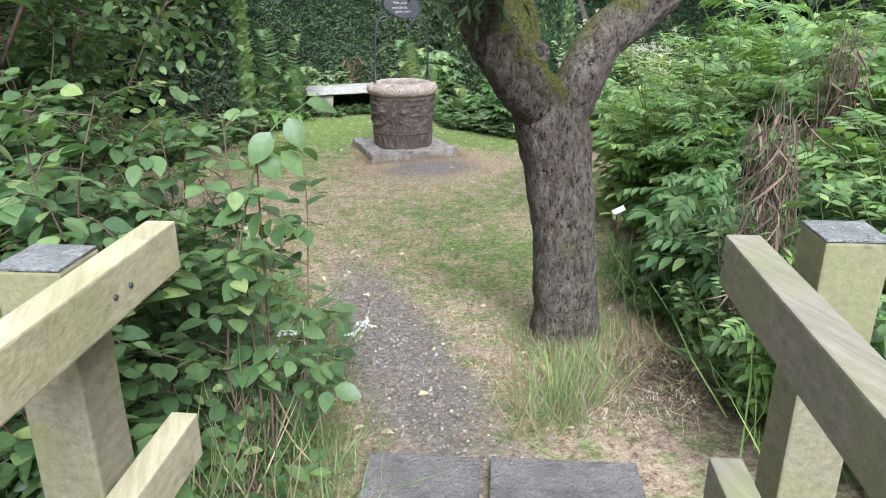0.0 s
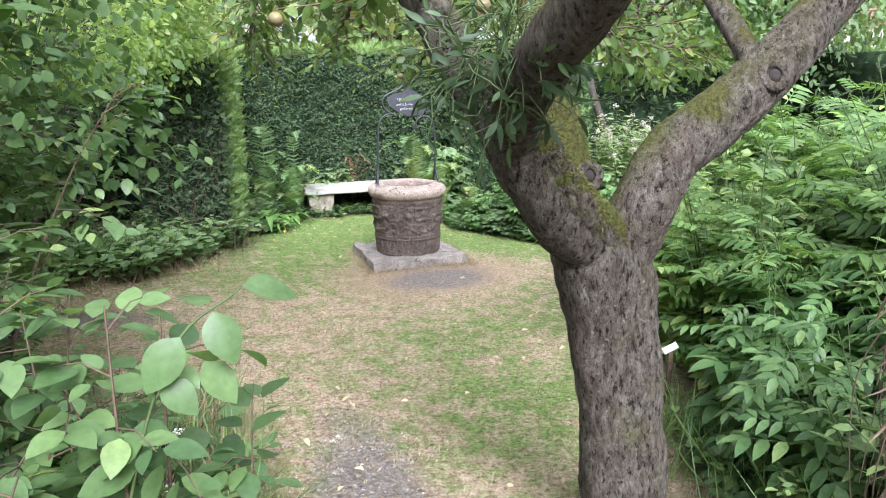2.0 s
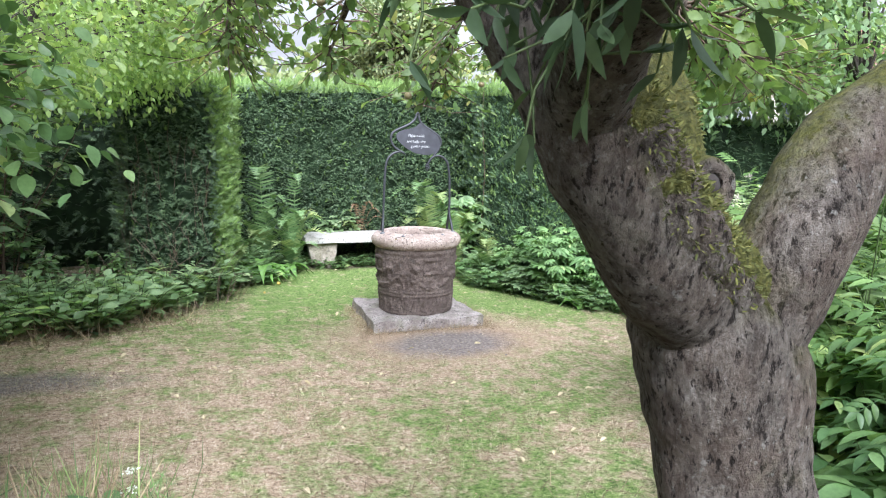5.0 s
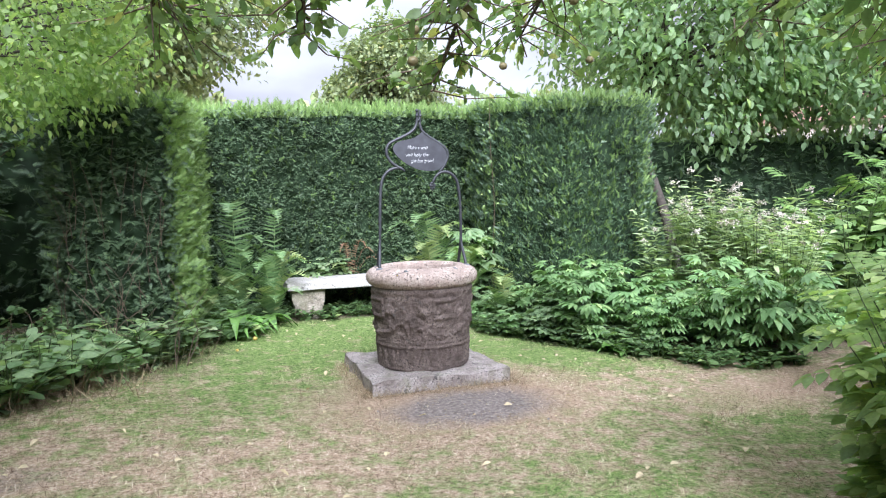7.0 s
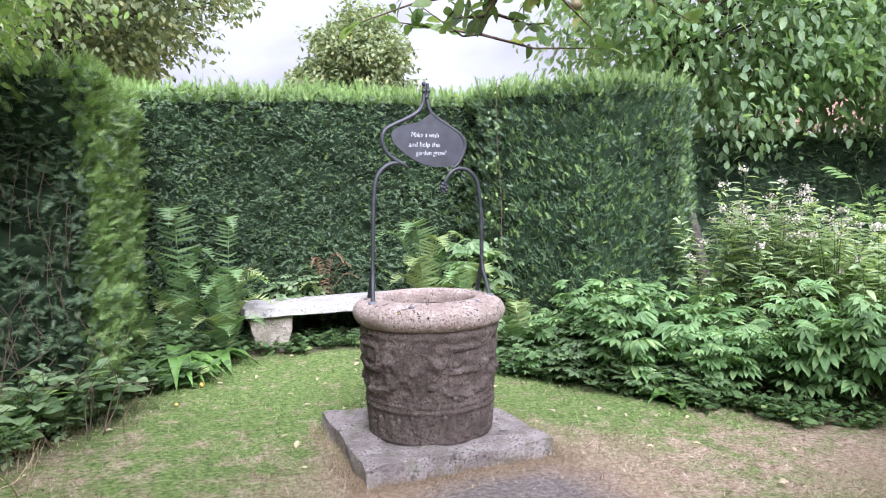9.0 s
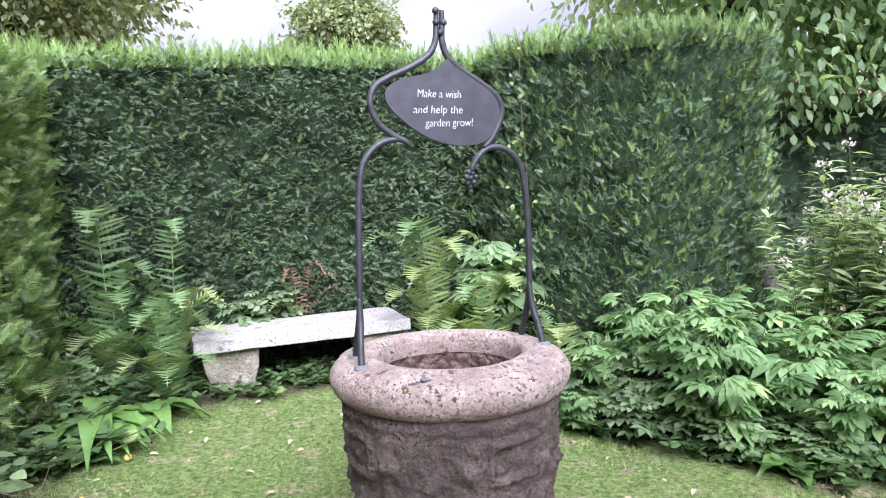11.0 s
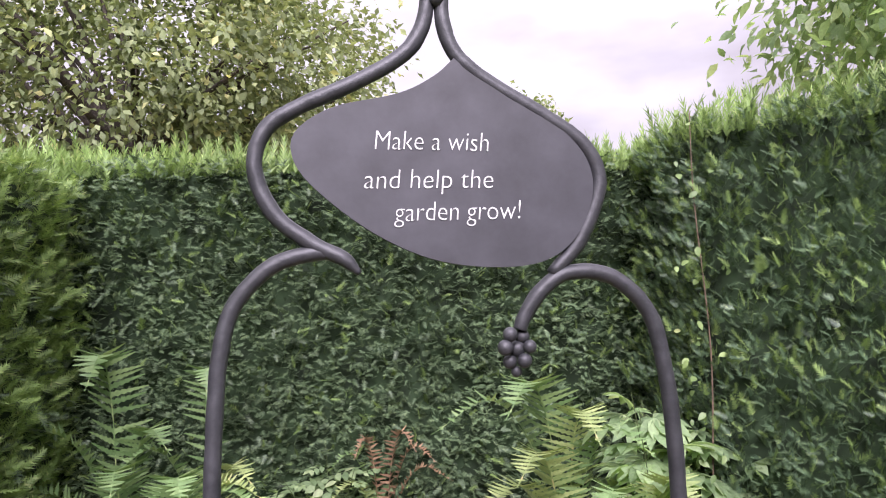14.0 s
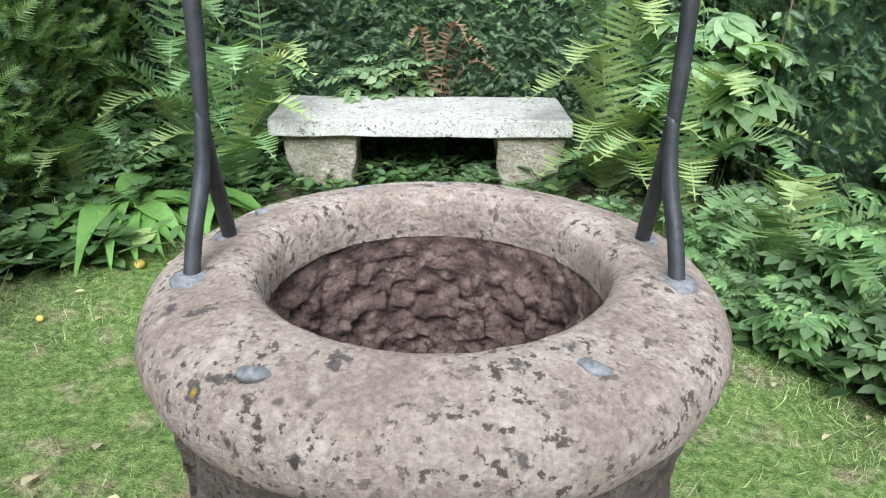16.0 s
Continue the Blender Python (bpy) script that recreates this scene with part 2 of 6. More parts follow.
def bark_mat(name, moss_at=0.30):
    """Scaly old bark: small plates, dark cracks, pale lichen, moss on upper sides."""
    m = Nodes(name)
    v = m.pos((1.0, 1.0, 0.42))
    n1, n2, n3 = m.noise(36.0, 10.0, 0.78, v), m.noise(3.4, 4.0, 0.6), m.noise(6.5, 5.0, 0.6)
    warp = m.n.new("ShaderNodeVectorMath")
    warp.operation = "MULTIPLY_ADD"
    tn = m.n.new("ShaderNodeTexNoise")
    tn.inputs["Scale"].default_value, tn.inputs["Detail"].default_value = 16.0, 5.0
    m.l.new(m.geo.outputs["Position"], tn.inputs["Vector"])
    m.l.new(tn.outputs["Color"], warp.inputs[0])
    warp.inputs[1].default_value = (0.07, 0.07, 0.07)
    m.l.new(v, warp.inputs[2])
    plate = m.voronoi(36.0, warp.outputs[0])
    crack = m.noise(58.0, 7.0, 0.72, v)
    c = m.ramp(n1, (0.34, (0.06, 0.049, 0.04)), (0.47, (0.18, 0.152, 0.125)), (0.58, (0.275, 0.24, 0.20)), (0.70, (0.45, 0.41, 0.355)))
    c = m.mix(m.ramp(n3, (0.40, 0.0), (0.62, 0.4)), c, (0.15, 0.098, 0.068))
    c = m.mix(m.ramp(plate, (0.5, 0.0), (0.85, 0.4)), c, (0.035, 0.027, 0.021))
    c = m.mix(m.ramp(crack, (0.39, 0.95), (0.46, 0.0)), c, (0.026, 0.02, 0.016))
    flake = m.ramp(m.noise(48.0, 6.0, 0.6), (0.60, 0.0), (0.66, 1.0))
    c = m.mix(m.math("MULTIPLY", flake, m.ramp(m.noise(4.5, 3.0), (0.42, 0.2), (0.6, 0.7))), c, (0.36, 0.345, 0.30))
    up = m.n.new("ShaderNodeSeparateXYZ")
    m.l.new(m.geo.outputs["Normal"], up.inputs[0])
    mossy = m.math("ADD", m.math("MULTIPLY", up.outputs["Z"], 0.75), m.math("MULTIPLY", m.math("SUBTRACT", n2, 0.5), 2.6))
    mossy = m.math("ADD", mossy, m.math("MULTIPLY", m.math("SUBTRACT", n1, 0.5), 0.7))
    c = m.mix(m.ramp(mossy, (moss_at - 0.35, 0.0), (moss_at + 0.05, 0.30), (moss_at + 0.33, 0.9)), c, m.ramp(m.noise(70.0, 4.0), (0.3, (0.06, 0.072, 0.014)), (0.7, (0.185, 0.18, 0.038))))
    m.bump(m.math("ADD", m.math("SUBTRACT", m.math("MULTIPLY", n1, 1.5), m.math("MULTIPLY", plate, 0.7)), m.math("ADD", m.math("MULTIPLY", m.ramp(crack, (0.34, 0.0), (0.5, 1.0)), 0.5), m.noise(95.0, 5.0, 0.7))), 1.0, 0.034)
    return m.done(c, 0.92, 0.0, 0.15)


def wood_mat(name, a, b, mossy=0.4):
    m = Nodes(name)
    v = m.pos((26.0, 2.2, 26.0), True)
    g = m.noise(3.0, 9.0, 0.75, v)
    c = m.ramp(g, (0.25, a), (0.6, b), (0.85, tuple(min(1, k * 1.25) for k in b)))
    c = m.mix(m.math("MULTIPLY", m.ramp(m.noise(5.0, 5.0), (0.45, 0.0), (0.65, 1.0)), mossy), c, (0.19, 0.20, 0.07))
    c = m.mix(m.ramp(m.noise(11.0, 4.0), (0.62, 0.0), (0.74, 0.45)), c, (0.10, 0.085, 0.06))
    c = m.mix(m.ramp(m.voronoi(5.5, m.pos((1.0, 0.8, 1.0), True)), (0.05, 0.9), (0.085, 0.0)), c, (0.075, 0.05, 0.03))
    m.bump(m.math("ADD", g, m.noise(90.0, 3.0)), 0.35, 0.006)
    return m.done(c, 0.8, 0.0, 0.25)


M_GROUND = lawn_mat("lawn_soil", False)
M_BLADE = lawn_mat("lawn_grass", True)
M_RIM = stone_mat("rim_stone", (0.25, 0.185, 0.155), (0.43, 0.34, 0.285), (0.63, 0.54, 0.47), 0.9, yellow=True)
M_BODY = stone_mat("carved_stone", (0.062, 0.047, 0.04), (0.135, 0.104, 0.088), (0.255, 0.205, 0.175), 0.7)
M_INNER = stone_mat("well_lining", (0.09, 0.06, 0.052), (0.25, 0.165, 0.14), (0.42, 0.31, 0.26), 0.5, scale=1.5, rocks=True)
M_PLINTH = stone_mat("plinth_stone", (0.17, 0.142, 0.125), (0.33, 0.285, 0.26), (0.48, 0.43, 0.395), 0.85, 0.3)
M_BENCH = stone_mat("bench_stone", (0.26, 0.24, 0.215), (0.395, 0.375, 0.34), (0.48, 0.46, 0.43), 0.9, relief=0.4)
M_LEG = stone_mat("bench_leg_stone", (0.20, 0.165, 0.125), (0.34, 0.295, 0.235), (0.48, 0.43, 0.35), 0.4, 0.3)
M_SLAB = stone_mat("slate_slab", (0.13, 0.117, 0.11), (0.205, 0.187, 0.177), (0.285, 0.262, 0.248), 0.3)
M_BARK = bark_mat("apple_bark", 0.42)
M_BARK_MOSS = bark_mat("mossy_apple_bark", -0.42)
M_POST = wood_mat("weathered_wood", (0.11, 0.10, 0.062), (0.225, 0.205, 0.135), 0.5)
M_RAIL = wood_mat("pale_timber", (0.22, 0.19, 0.115), (0.40, 0.355, 0.23), 0.4)
M_RAIL_OLD = wood_mat("grey_timber", (0.115, 0.10, 0.07), (0.24, 0.215, 0.165), 0.45)
M_CAP = stone_mat("post_cap_grey", (0.22, 0.215, 0.20), (0.34, 0.34, 0.33), (0.56, 0.56, 0.54), 0.35, scale=2.0)


def plain(name, colour, rough=0.6, metal=0.0, vary=0.25, scale=30.0, bump=0.15):
    m = Nodes(name)
    n = m.noise(scale, 5.0, 0.6)
    c = m.ramp(n, (0.3, tuple(k * (1 - vary) for k in colour)), (0.7, tuple(min(1, k * (1 + vary)) for k in colour)))
    m.bump(n, bump, 0.004)
    return m.done(c, rough, metal)


def iron_mat():
    m = Nodes("black_iron")
    c = m.ramp(m.noise(26.0, 6.0, 0.7), (0.3, (0.022, 0.023, 0.026)), (0.66, (0.05, 0.051, 0.056)), (0.85, (0.10, 0.085, 0.075)))
    m.bump(m.noise(60.0, 5.0, 0.7), 0.4, 0.004)
    return m.done(c, 0.5, 0.25, 0.5)


M_IRON = iron_mat()
M_SLATE = plain("black_slate", (0.036, 0.036, 0.042), 0.62, 0, 0.3, 14.0)
M_CHALK = plain("white_paint", (0.56, 0.56, 0.55), 0.7, 0, 0.15)
M_LEAD = plain("lead", (0.17, 0.17, 0.175), 0.7, 0.25, 0.5, 80)
M_STRAW = leaf_mat("dry_straw", (0.17, 0.115, 0.06), (0.42, 0.31, 0.17), (0.55, 0.45, 0.3), 0.8, 0.15)
M_DEAD = leaf_mat("dead_stalk", (0.10, 0.065, 0.045), (0.26, 0.18, 0.12), (0.42, 0.32, 0.21), 0.8, 0.1)
M_TWIG = plain("brown_twig", (0.10, 0.068, 0.045), 0.85, 0, 0.4, 40, 0.5)
M_STEM = plain("green_stem", (0.07, 0.10, 0.032), 0.7, 0, 0.3)
# near-black: the shade between the sprays is put into the core's colour
M_YEW_CORE = plain("yew_painted_shade", (0.016, 0.032, 0.012), 0.95, 0, 0.6, 6.0, 1.0)
M_YEW = leaf_mat("yew_needles", (0.042, 0.078, 0.036), (0.112, 0.172, 0.070), (0.21, 0.28, 0.11), 0.5, 0.15)
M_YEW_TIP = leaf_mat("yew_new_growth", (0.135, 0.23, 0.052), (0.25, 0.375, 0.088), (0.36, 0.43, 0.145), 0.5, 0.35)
M_YEW_MID = leaf_mat("yew_mixed_growth", (0.045, 0.088, 0.046), (0.115, 0.19, 0.082), (0.24, 0.32, 0.10), 0.42, 0.22)
M_APPLE = leaf_mat("apple_leaf", (0.10, 0.18, 0.045), (0.23, 0.32, 0.085), (0.46, 0.45, 0.11), 0.45, 0.5)
M_WILD = leaf_mat("wild_herb_leaf", (0.085, 0.175, 0.04), (0.21, 0.345, 0.08), (0.37, 0.48, 0.125), 0.4, 0.4)
M_SHRUB = leaf_mat("shrub_leaf", (0.07, 0.14, 0.045), (0.17, 0.275, 0.082), (0.34, 0.43, 0.125), 0.38, 0.42)
M_LIME = leaf_mat("light_leaf", (0.20, 0.32, 0.08), (0.42, 0.55, 0.17), (0.58, 0.63, 0.22), 0.4, 0.58)
M_DARK_BARK = plain("dark_bark", (0.06, 0.05, 0.04), 0.9, 0, 0.5, 30, 0.8)
M_PEONY = leaf_mat("peony_leaf", (0.12, 0.235, 0.075), (0.25, 0.40, 0.135), (0.38, 0.52, 0.18), 0.45, 0.38)
M_FERN = leaf_mat("fern_frond", (0.105, 0.20, 0.06), (0.215, 0.325, 0.115), (0.33, 0.42, 0.155), 0.5, 0.35)
M_FERN_OLD = leaf_mat("old_fern_frond", (0.19, 0.265, 0.075), (0.34, 0.41, 0.14), (0.46, 0.37, 0.15), 0.55, 0.35)
M_FERN_DRY = leaf_mat("brown_fern_frond", (0.17, 0.09, 0.045), (0.32, 0.19, 0.10), (0.40, 0.29, 0.16), 0.7, 0.2)
M_STRAP = leaf_mat("hart_tongue", (0.085, 0.19, 0.03), (0.18, 0.33, 0.06), (0.30, 0.45, 0.11), 0.25, 0.3)
M_MISTLE = leaf_mat("mistletoe", (0.038, 0.07, 0.028), (0.085, 0.14, 0.052), None, 0.5, 0.3)
# paler and greyer green: distance haze is mixed into this leaf colour
M_TREE = leaf_mat("hazed_far_tree_leaf", (0.15, 0.20, 0.085), (0.32, 0.38, 0.16), (0.50, 0.48, 0.19), 0.6, 0.35, 0.5)
M_BRIGHT = leaf_mat("near_tree_leaf", (0.18, 0.29, 0.13), (0.36, 0.49, 0.24), (0.48, 0.58, 0.31), 0.55, 0.58)
M_TALL = leaf_mat("tall_herb_leaf", (0.13, 0.22, 0.065), (0.30, 0.42, 0.125), (0.47, 0.54, 0.18), 0.45, 0.4)
M_PALE = leaf_mat("pale_herb_leaf", (0.25, 0.35, 0.16), (0.47, 0.57, 0.28), (0.58, 0.65, 0.34), 0.5, 0.5)
M_ELDER = leaf_mat("elder_leaf", (0.07, 0.155, 0.045), (0.165, 0.285, 0.08), (0.32, 0.44, 0.13), 0.4, 0.45)
M_MOSS = leaf_mat("moss_tuft", (0.06, 0.07, 0.012), (0.17, 0.17, 0.03), (0.26, 0.23, 0.06), 0.9, 0.2, 6.0)
M_PEBBLE = stone_mat("path_grit", (0.12, 0.105, 0.095), (0.24, 0.21, 0.19), (0.52, 0.47, 0.42), 0.2, relief=0.2)
M_UMBEL = leaf_mat("white_umbel", (0.60, 0.60, 0.54), (0.78, 0.78, 0.72), None, 0.6, 0.3)
M_FLOWER = leaf_mat("pale_flower", (0.42, 0.36, 0.30), (0.62, 0.56, 0.48), (0.74, 0.68, 0.6), 0.7, 0.2)
M_FALLEN = leaf_mat("fallen_leaf", (0.38, 0.25, 0.10), (0.66, 0.60, 0.40), (0.40, 0.17, 0.08), 0.7, 0.2)
M_APPLE_FRUIT = plain("apple_skin", (0.16, 0.13, 0.06), 0.45, 0, 0.4, 25)
M_HOLLOW_SHADE = plain("painted_hollow_shade", (0.03, 0.024, 0.02), 0.95, 0, 0.4, 40, 0.5)
M_YELLOW = plain("yellow_fruit", (0.48, 0.34, 0.08), 0.4, 0, 0.2)
M_TILE = plain("roof_tile", (0.19, 0.105, 0.08), 0.85, 0, 0.35, 3.0)
M_RENDER = plain("pale_render", (0.55, 0.5, 0.46), 0.9, 0, 0.1, 2.0)
M_GLASS = plain("dark_glass", (0.03, 0.035, 0.04), 0.1)


# ---- builders ----
def thing(name, label, category, at=(0, 0, 0), group="", kind=""):
    ob = new(name)
    ob.location = at
    ob.empty_display_size = 0.1
    return tagged(ob, label, category, group, kind)


def hang(ob, parent, label=""):
    """Make ob a part of parent, built in world metres."""
    if parent is not None:
        bpy.context.view_layer.update()
        ob.parent = parent
        ob.matrix_parent_inverse = Matrix.LocRotScale(world_at(parent), parent.rotation_euler, None).inverted() if parent.parent is None else parent.matrix_world.inverted()
    return tagged(ob, label)


def world_at(ob):
    return ob.location


def part(name, bm, material, parent=None, label="", smooth=True):
    me = bpy.data.meshes.new(name)
    bmesh.ops.recalc_face_normals(bm, faces=bm.faces)
    bm.to_mesh(me)
    bm.free()
    me.materials.append(material)
    me.polygons.foreach_set("use_smooth", [smooth] * len(me.polygons))
    return hang(new(name, me), parent, label)


def mesh_from(name, verts, faces, material, parent=None, label="", smooth=True):
    me = bpy.data.meshes.new(name)
    me.from_pydata([tuple(v) for v in verts], [], faces)
    me.materials.append(material)
    me.polygons.foreach_set("use_smooth", [smooth] * len(me.polygons))
    me.update()
    return hang(new(name, me), parent, label)


def soup(name, tv, tf, mats, at, material, parent=None, label="", smooth=True):
    """One mesh of many copies of a small template: mats (n,3,3), at (n,3)."""
    tv, mats, at = np.asarray(tv, float), np.asarray(mats, float), np.asarray(at, float)
    n, k = len(at), len(tv)
    verts = (np.einsum("nij,vj->nvi", mats, tv) + at[:, None, :]).reshape(-1, 3)
    flat = np.concatenate([np.asarray(f) for f in tf])
    sizes = np.array([len(f) for f in tf])
    loops = (flat[None, :] + (np.arange(n) * k)[:, None]).reshape(-1)
    starts = np.concatenate([[0], np.cumsum(np.tile(sizes, n))[:-1]])
    me = bpy.data.meshes.new(name)
    me.vertices.add(n * k)
    me.vertices.foreach_set("co", verts.reshape(-1).astype(np.float32))
    me.loops.add(len(loops))
    me.loops.foreach_set("vertex_index", loops.astype(np.int32))
    me.polygons.add(n * len(sizes))
    me.polygons.foreach_set("loop_start", starts.astype(np.int32))
    me.polygons.foreach_set("use_smooth", np.full(n * len(sizes), smooth))
    me.materials.append(material)
    me.update(calc_edges=True)
    return hang(new(name, me), parent, label)


def unit(v):
    v = np.asarray(v, float)
    return v / np.maximum(np.linalg.norm(v, axis=-1, keepdims=True), 1e-9)


def frames(along, up, size, wide=None):
    """Rotation and size for templates that lie along +y with their face to +z."""
    y = unit(along)
    x = unit(np.cross(y, up))
    z = np.cross(x, y)
    s = np.asarray(size, float).reshape(-1, 1)
    w = s if wide is None else np.asarray(wide, float).reshape(-1, 1)
    return np.stack([x * w, y * s, z * s], axis=2)


def rand_dirs(n, rng=RNG):
    return unit(rng.normal(size=(n, 3)))


def leaf_template(width=0.5, fold=0.12, droop=0.18, stations=4, peak=0.42):
    """A pointed leaf with a fold along its midrib."""
    v, f = [(0, 0, 0)], []
    for i in range(1, stations):
        t = i / stations
        w = width / 2 * (math.sin(math.pi * t ** (math.log(0.5) / math.log(peak)))) ** 0.85
        z = -droop * t * t
        v += [(-w, t, z + fold * w * 2), (0, t, z), (w, t, z + fold * w * 2)]
    v.append((0, 1, -droop))
    f += [(0, 2, 1), (0, 3, 2)]
    for i in range(stations - 2):
        a = 1 + 3 * i
        f += [(a, a + 1, a + 4, a + 3), (a + 1, a + 2, a + 5, a + 4)]
    a = 1 + 3 * (stations - 2)
    f += [(a, a + 1, len(v) - 1), (a + 1, a + 2, len(v) - 1)]
    return v, f


def join(*bits):
    """Templates joined: each bit is (verts, faces, 4x4 pose)."""
    v, f = [], []
    for bv, bf, m in bits:
        o = len(v)
        v += [tuple(m @ Vector(p)) for p in bv]
        f += [tuple(i + o for i in q) for q in bf]
    return v, f


OVATE = leaf_template(0.58, 0.10, 0.16)
LANCE = leaf_template(0.26, 0.12, 0.22)
LEAFLET = leaf_template(0.36, 0.14, 0.2, 3)
FAR_LEAF = leaf_template(0.62, 0.12, 0.15, 2)
HAZEL = leaf_template(0.66, 0.09, 0.2, 6, 0.44)
BROAD = leaf_template(0.58, 0.10, 0.16, 3)
ROUND = leaf_template(0.85, 0.08, 0.1, 4, 0.4)


def sprig_template(pairs=8):
    """A flat yew spray: needles both sides of a stem."""
    v, f = [], []
    for i in range(pairs):
        t = 0.06 + 0.86 * i / pairs
        ln = 0.34 * (1 - 0.55 * t)
        for s in (-1, 1):
            o = len(v)
            v += [(0, t - 0.05, 0), (0, t + 0.05, 0), (s * ln, t + 0.2, 0.05 * (i % 2))]
            f.append((o, o + 1, o + 2) if s > 0 else (o, o + 2, o + 1))
    o = len(v)
    v += [(-0.035, 0.85, 0), (0.035, 0.85, 0), (0, 1.08, 0)]
    f.append((o, o + 1, o + 2))
    return v, f


SPRIG = sprig_template()


def compound(n=5, spread=65, base=LEAFLET, size=0.55):
    """A leaf of several leaflets fanned from a stalk."""
    bits = []
    for i in range(n):
        a = -spread + 2 * spread * i / (n - 1)
        k = size * (1.0 - 0.28 * abs(a) / spread)
        bits.append((*base, pose(0, 0.38 - 0.10 * abs(a) / spread, 0.02, -8, 0, -a) @ Matrix.Diagonal((k, k, k, 1))))
    bits.append(([(-0.012, 0, -0.05), (0.012, 0, -0.05), (0.008, 0.42, 0.02), (-0.008, 0.42, 0.02)], [(0, 1, 2, 3)], Matrix.Identity(4)))
    return join(*bits)


DROOP = leaf_template(0.50, 0.12, 0.3, 3)
WIDE_LEAFLET = leaf_template(0.42, 0.13, 0.28, 4)
PEONY_LEAF = compound(7, 88, WIDE_LEAFLET, 0.58)


def pinnate(pairs=4, base=LEAFLET, size=0.4):
    bits = [([(-0.01, 0, 0), (0.01, 0, 0), (0.005, 0.75, -0.08), (-0.005, 0.75, -0.08)], [(0, 1, 2, 3)], Matrix.Identity(4))]
    for i in range(pairs):
        t = 0.2 + 0.5 * i / max(1, pairs - 1)
        for s in (-1, 1):
            k = size * (1 - 0.2 * abs(t - 0.4))
            bits.append((*base, pose(0, t, -0.1 * t, -6, 0, -s * 58) @ Matrix.Diagonal((k, k, k, 1))))
    bits.append((*base, pose(0, 0.7, -0.08, -10, 0, 0) @ Matrix.Diagonal((size, size, size, 1))))
    return join(*bits)


PINNATE = pinnate()


def spline(pts, per=6):
    """Points of a smooth curve through pts (any number of columns)."""
    p = np.asarray(pts, float)
    p = np.vstack([2 * p[0] - p[1], p, 2 * p[-1] - p[-2]])
    out = []
    for i in range(1, len(p) - 2):
        for k in range(per):
            t = k / per
            a, b, c, d = p[i - 1:i + 3]
            out.append(0.5 * (2 * b + (c - a) * t + (2 * a - 5 * b + 4 * c - d) * t * t + (3 * b - a - 3 * c + d) * t ** 3))
    out.append(p[-2])
    return np.array(out)


def tube_into(bm, path, sides=10, rough=0.0, freq=5.0, cap=True):
    """A tube along rows of x, y, z, radius, into bm."""
    path = np.asarray(path, float)
    c, r = path[:, :3], path[:, 3]
    rings, side = [], Vector((1, 0, 0))
    for i in range(len(c)):
        d = Vector(c[min(i + 1, len(c) - 1)] - c[max(i - 1, 0)]).normalized()
        side = side - d * side.dot(d)
        if side.length < 1e-4:
            side = d.orthogonal()
        side.normalize()
        other = d.cross(side)
        ring = []
        for k in range(sides):
            a = 2 * math.pi * k / sides
            o = side * math.cos(a) + other * math.sin(a)
            q = Vector(c[i]) + o * r[i]
            if rough:
                q = q + o * (rough * noise.noise(q * freq) + rough * 0.5 * noise.noise(q * freq * 2.7))
            ring.append(bm.verts.new(q))
        rings.append(ring)
    for a, b in zip(rings, rings[1:]):
        for k in range(sides):
            bm.faces.new((a[k], a[(k + 1) % sides], b[(k + 1) % sides], b[k]))
    if cap:
        bm.faces.new(rings[-1])
        bm.faces.new(rings[0][::-1])
    return bm


def tube(name, path, material, parent=None, label="", sides=10, rough=0.0, freq=5.0, per=6):
    bm = bmesh.new()
    tube_into(bm, spline(path, per) if per else path, sides, rough, freq)
    return part(name, bm, material, parent, label)


def box_bm(sx, sy, sz, m=Matrix.Identity(4), bevel=0.0, cuts=0, rough=0.0, freq=6.0, taper=1.0):
    """A box with its foot at z 0, rounded, worn and tapered."""
    bm = bmesh.new()
    bmesh.ops.create_cube(bm, size=1.0)
    for v in bm.verts:
        k = taper if v.co.z < 0 else 1.0
        v.co = Vector((v.co.x * sx * k, v.co.y * sy * k, (v.co.z + 0.5) * sz))
    if cuts:
        bmesh.ops.subdivide_edges(bm, edges=bm.edges[:], cuts=cuts, use_grid_fill=True)
    if bevel:
        sharp = [e for e in bm.edges if len(e.link_faces) == 2 and e.calc_face_angle(0) > 0.5]
        bmesh.ops.bevel(bm, geom=sharp, offset=bevel, segments=2, affect="EDGES", profile=0.6)
    if rough:
        for v in bm.verts:
            q = m @ v.co
            v.co += Vector((noise.noise(q * freq), noise.noise(q * freq + Vector((9, 3, 1))), noise.noise(q * freq + Vector((2, 7, 5))))) * rough
    bmesh.ops.transform(bm, matrix=m, verts=bm.verts)
    return bm


# ---- the ground: one sheet to the horizon ----
def gz(x, y):
    x, y = np.asarray(x, float), np.asarray(y, float)
    z = np.interp(y, [2.0, 2.9, 3.5, 4.4, 6.0, 7.6, 11.0, 12.0], [0.36, 0.33, 0.23, 0.13, 0.06, 0.0, 0.0, 0.05])
    return z - 0.03 * np.clip((y - 2.9) / 1.6, 0, 1) * np.clip(x - 1.0, -3.0, 3.0) * np.clip(np.abs(x - 1.0) - 0.6, 0, 1)


def gz1(x, y):
    return float(gz(x, y))


def lines(lo, hi, step, far=600.0, k=16):
    out = np.geomspace(0.5, far, k)
    return np.concatenate([lo - out[::-1], np.arange(lo, hi + 1e-6, step), hi + out])


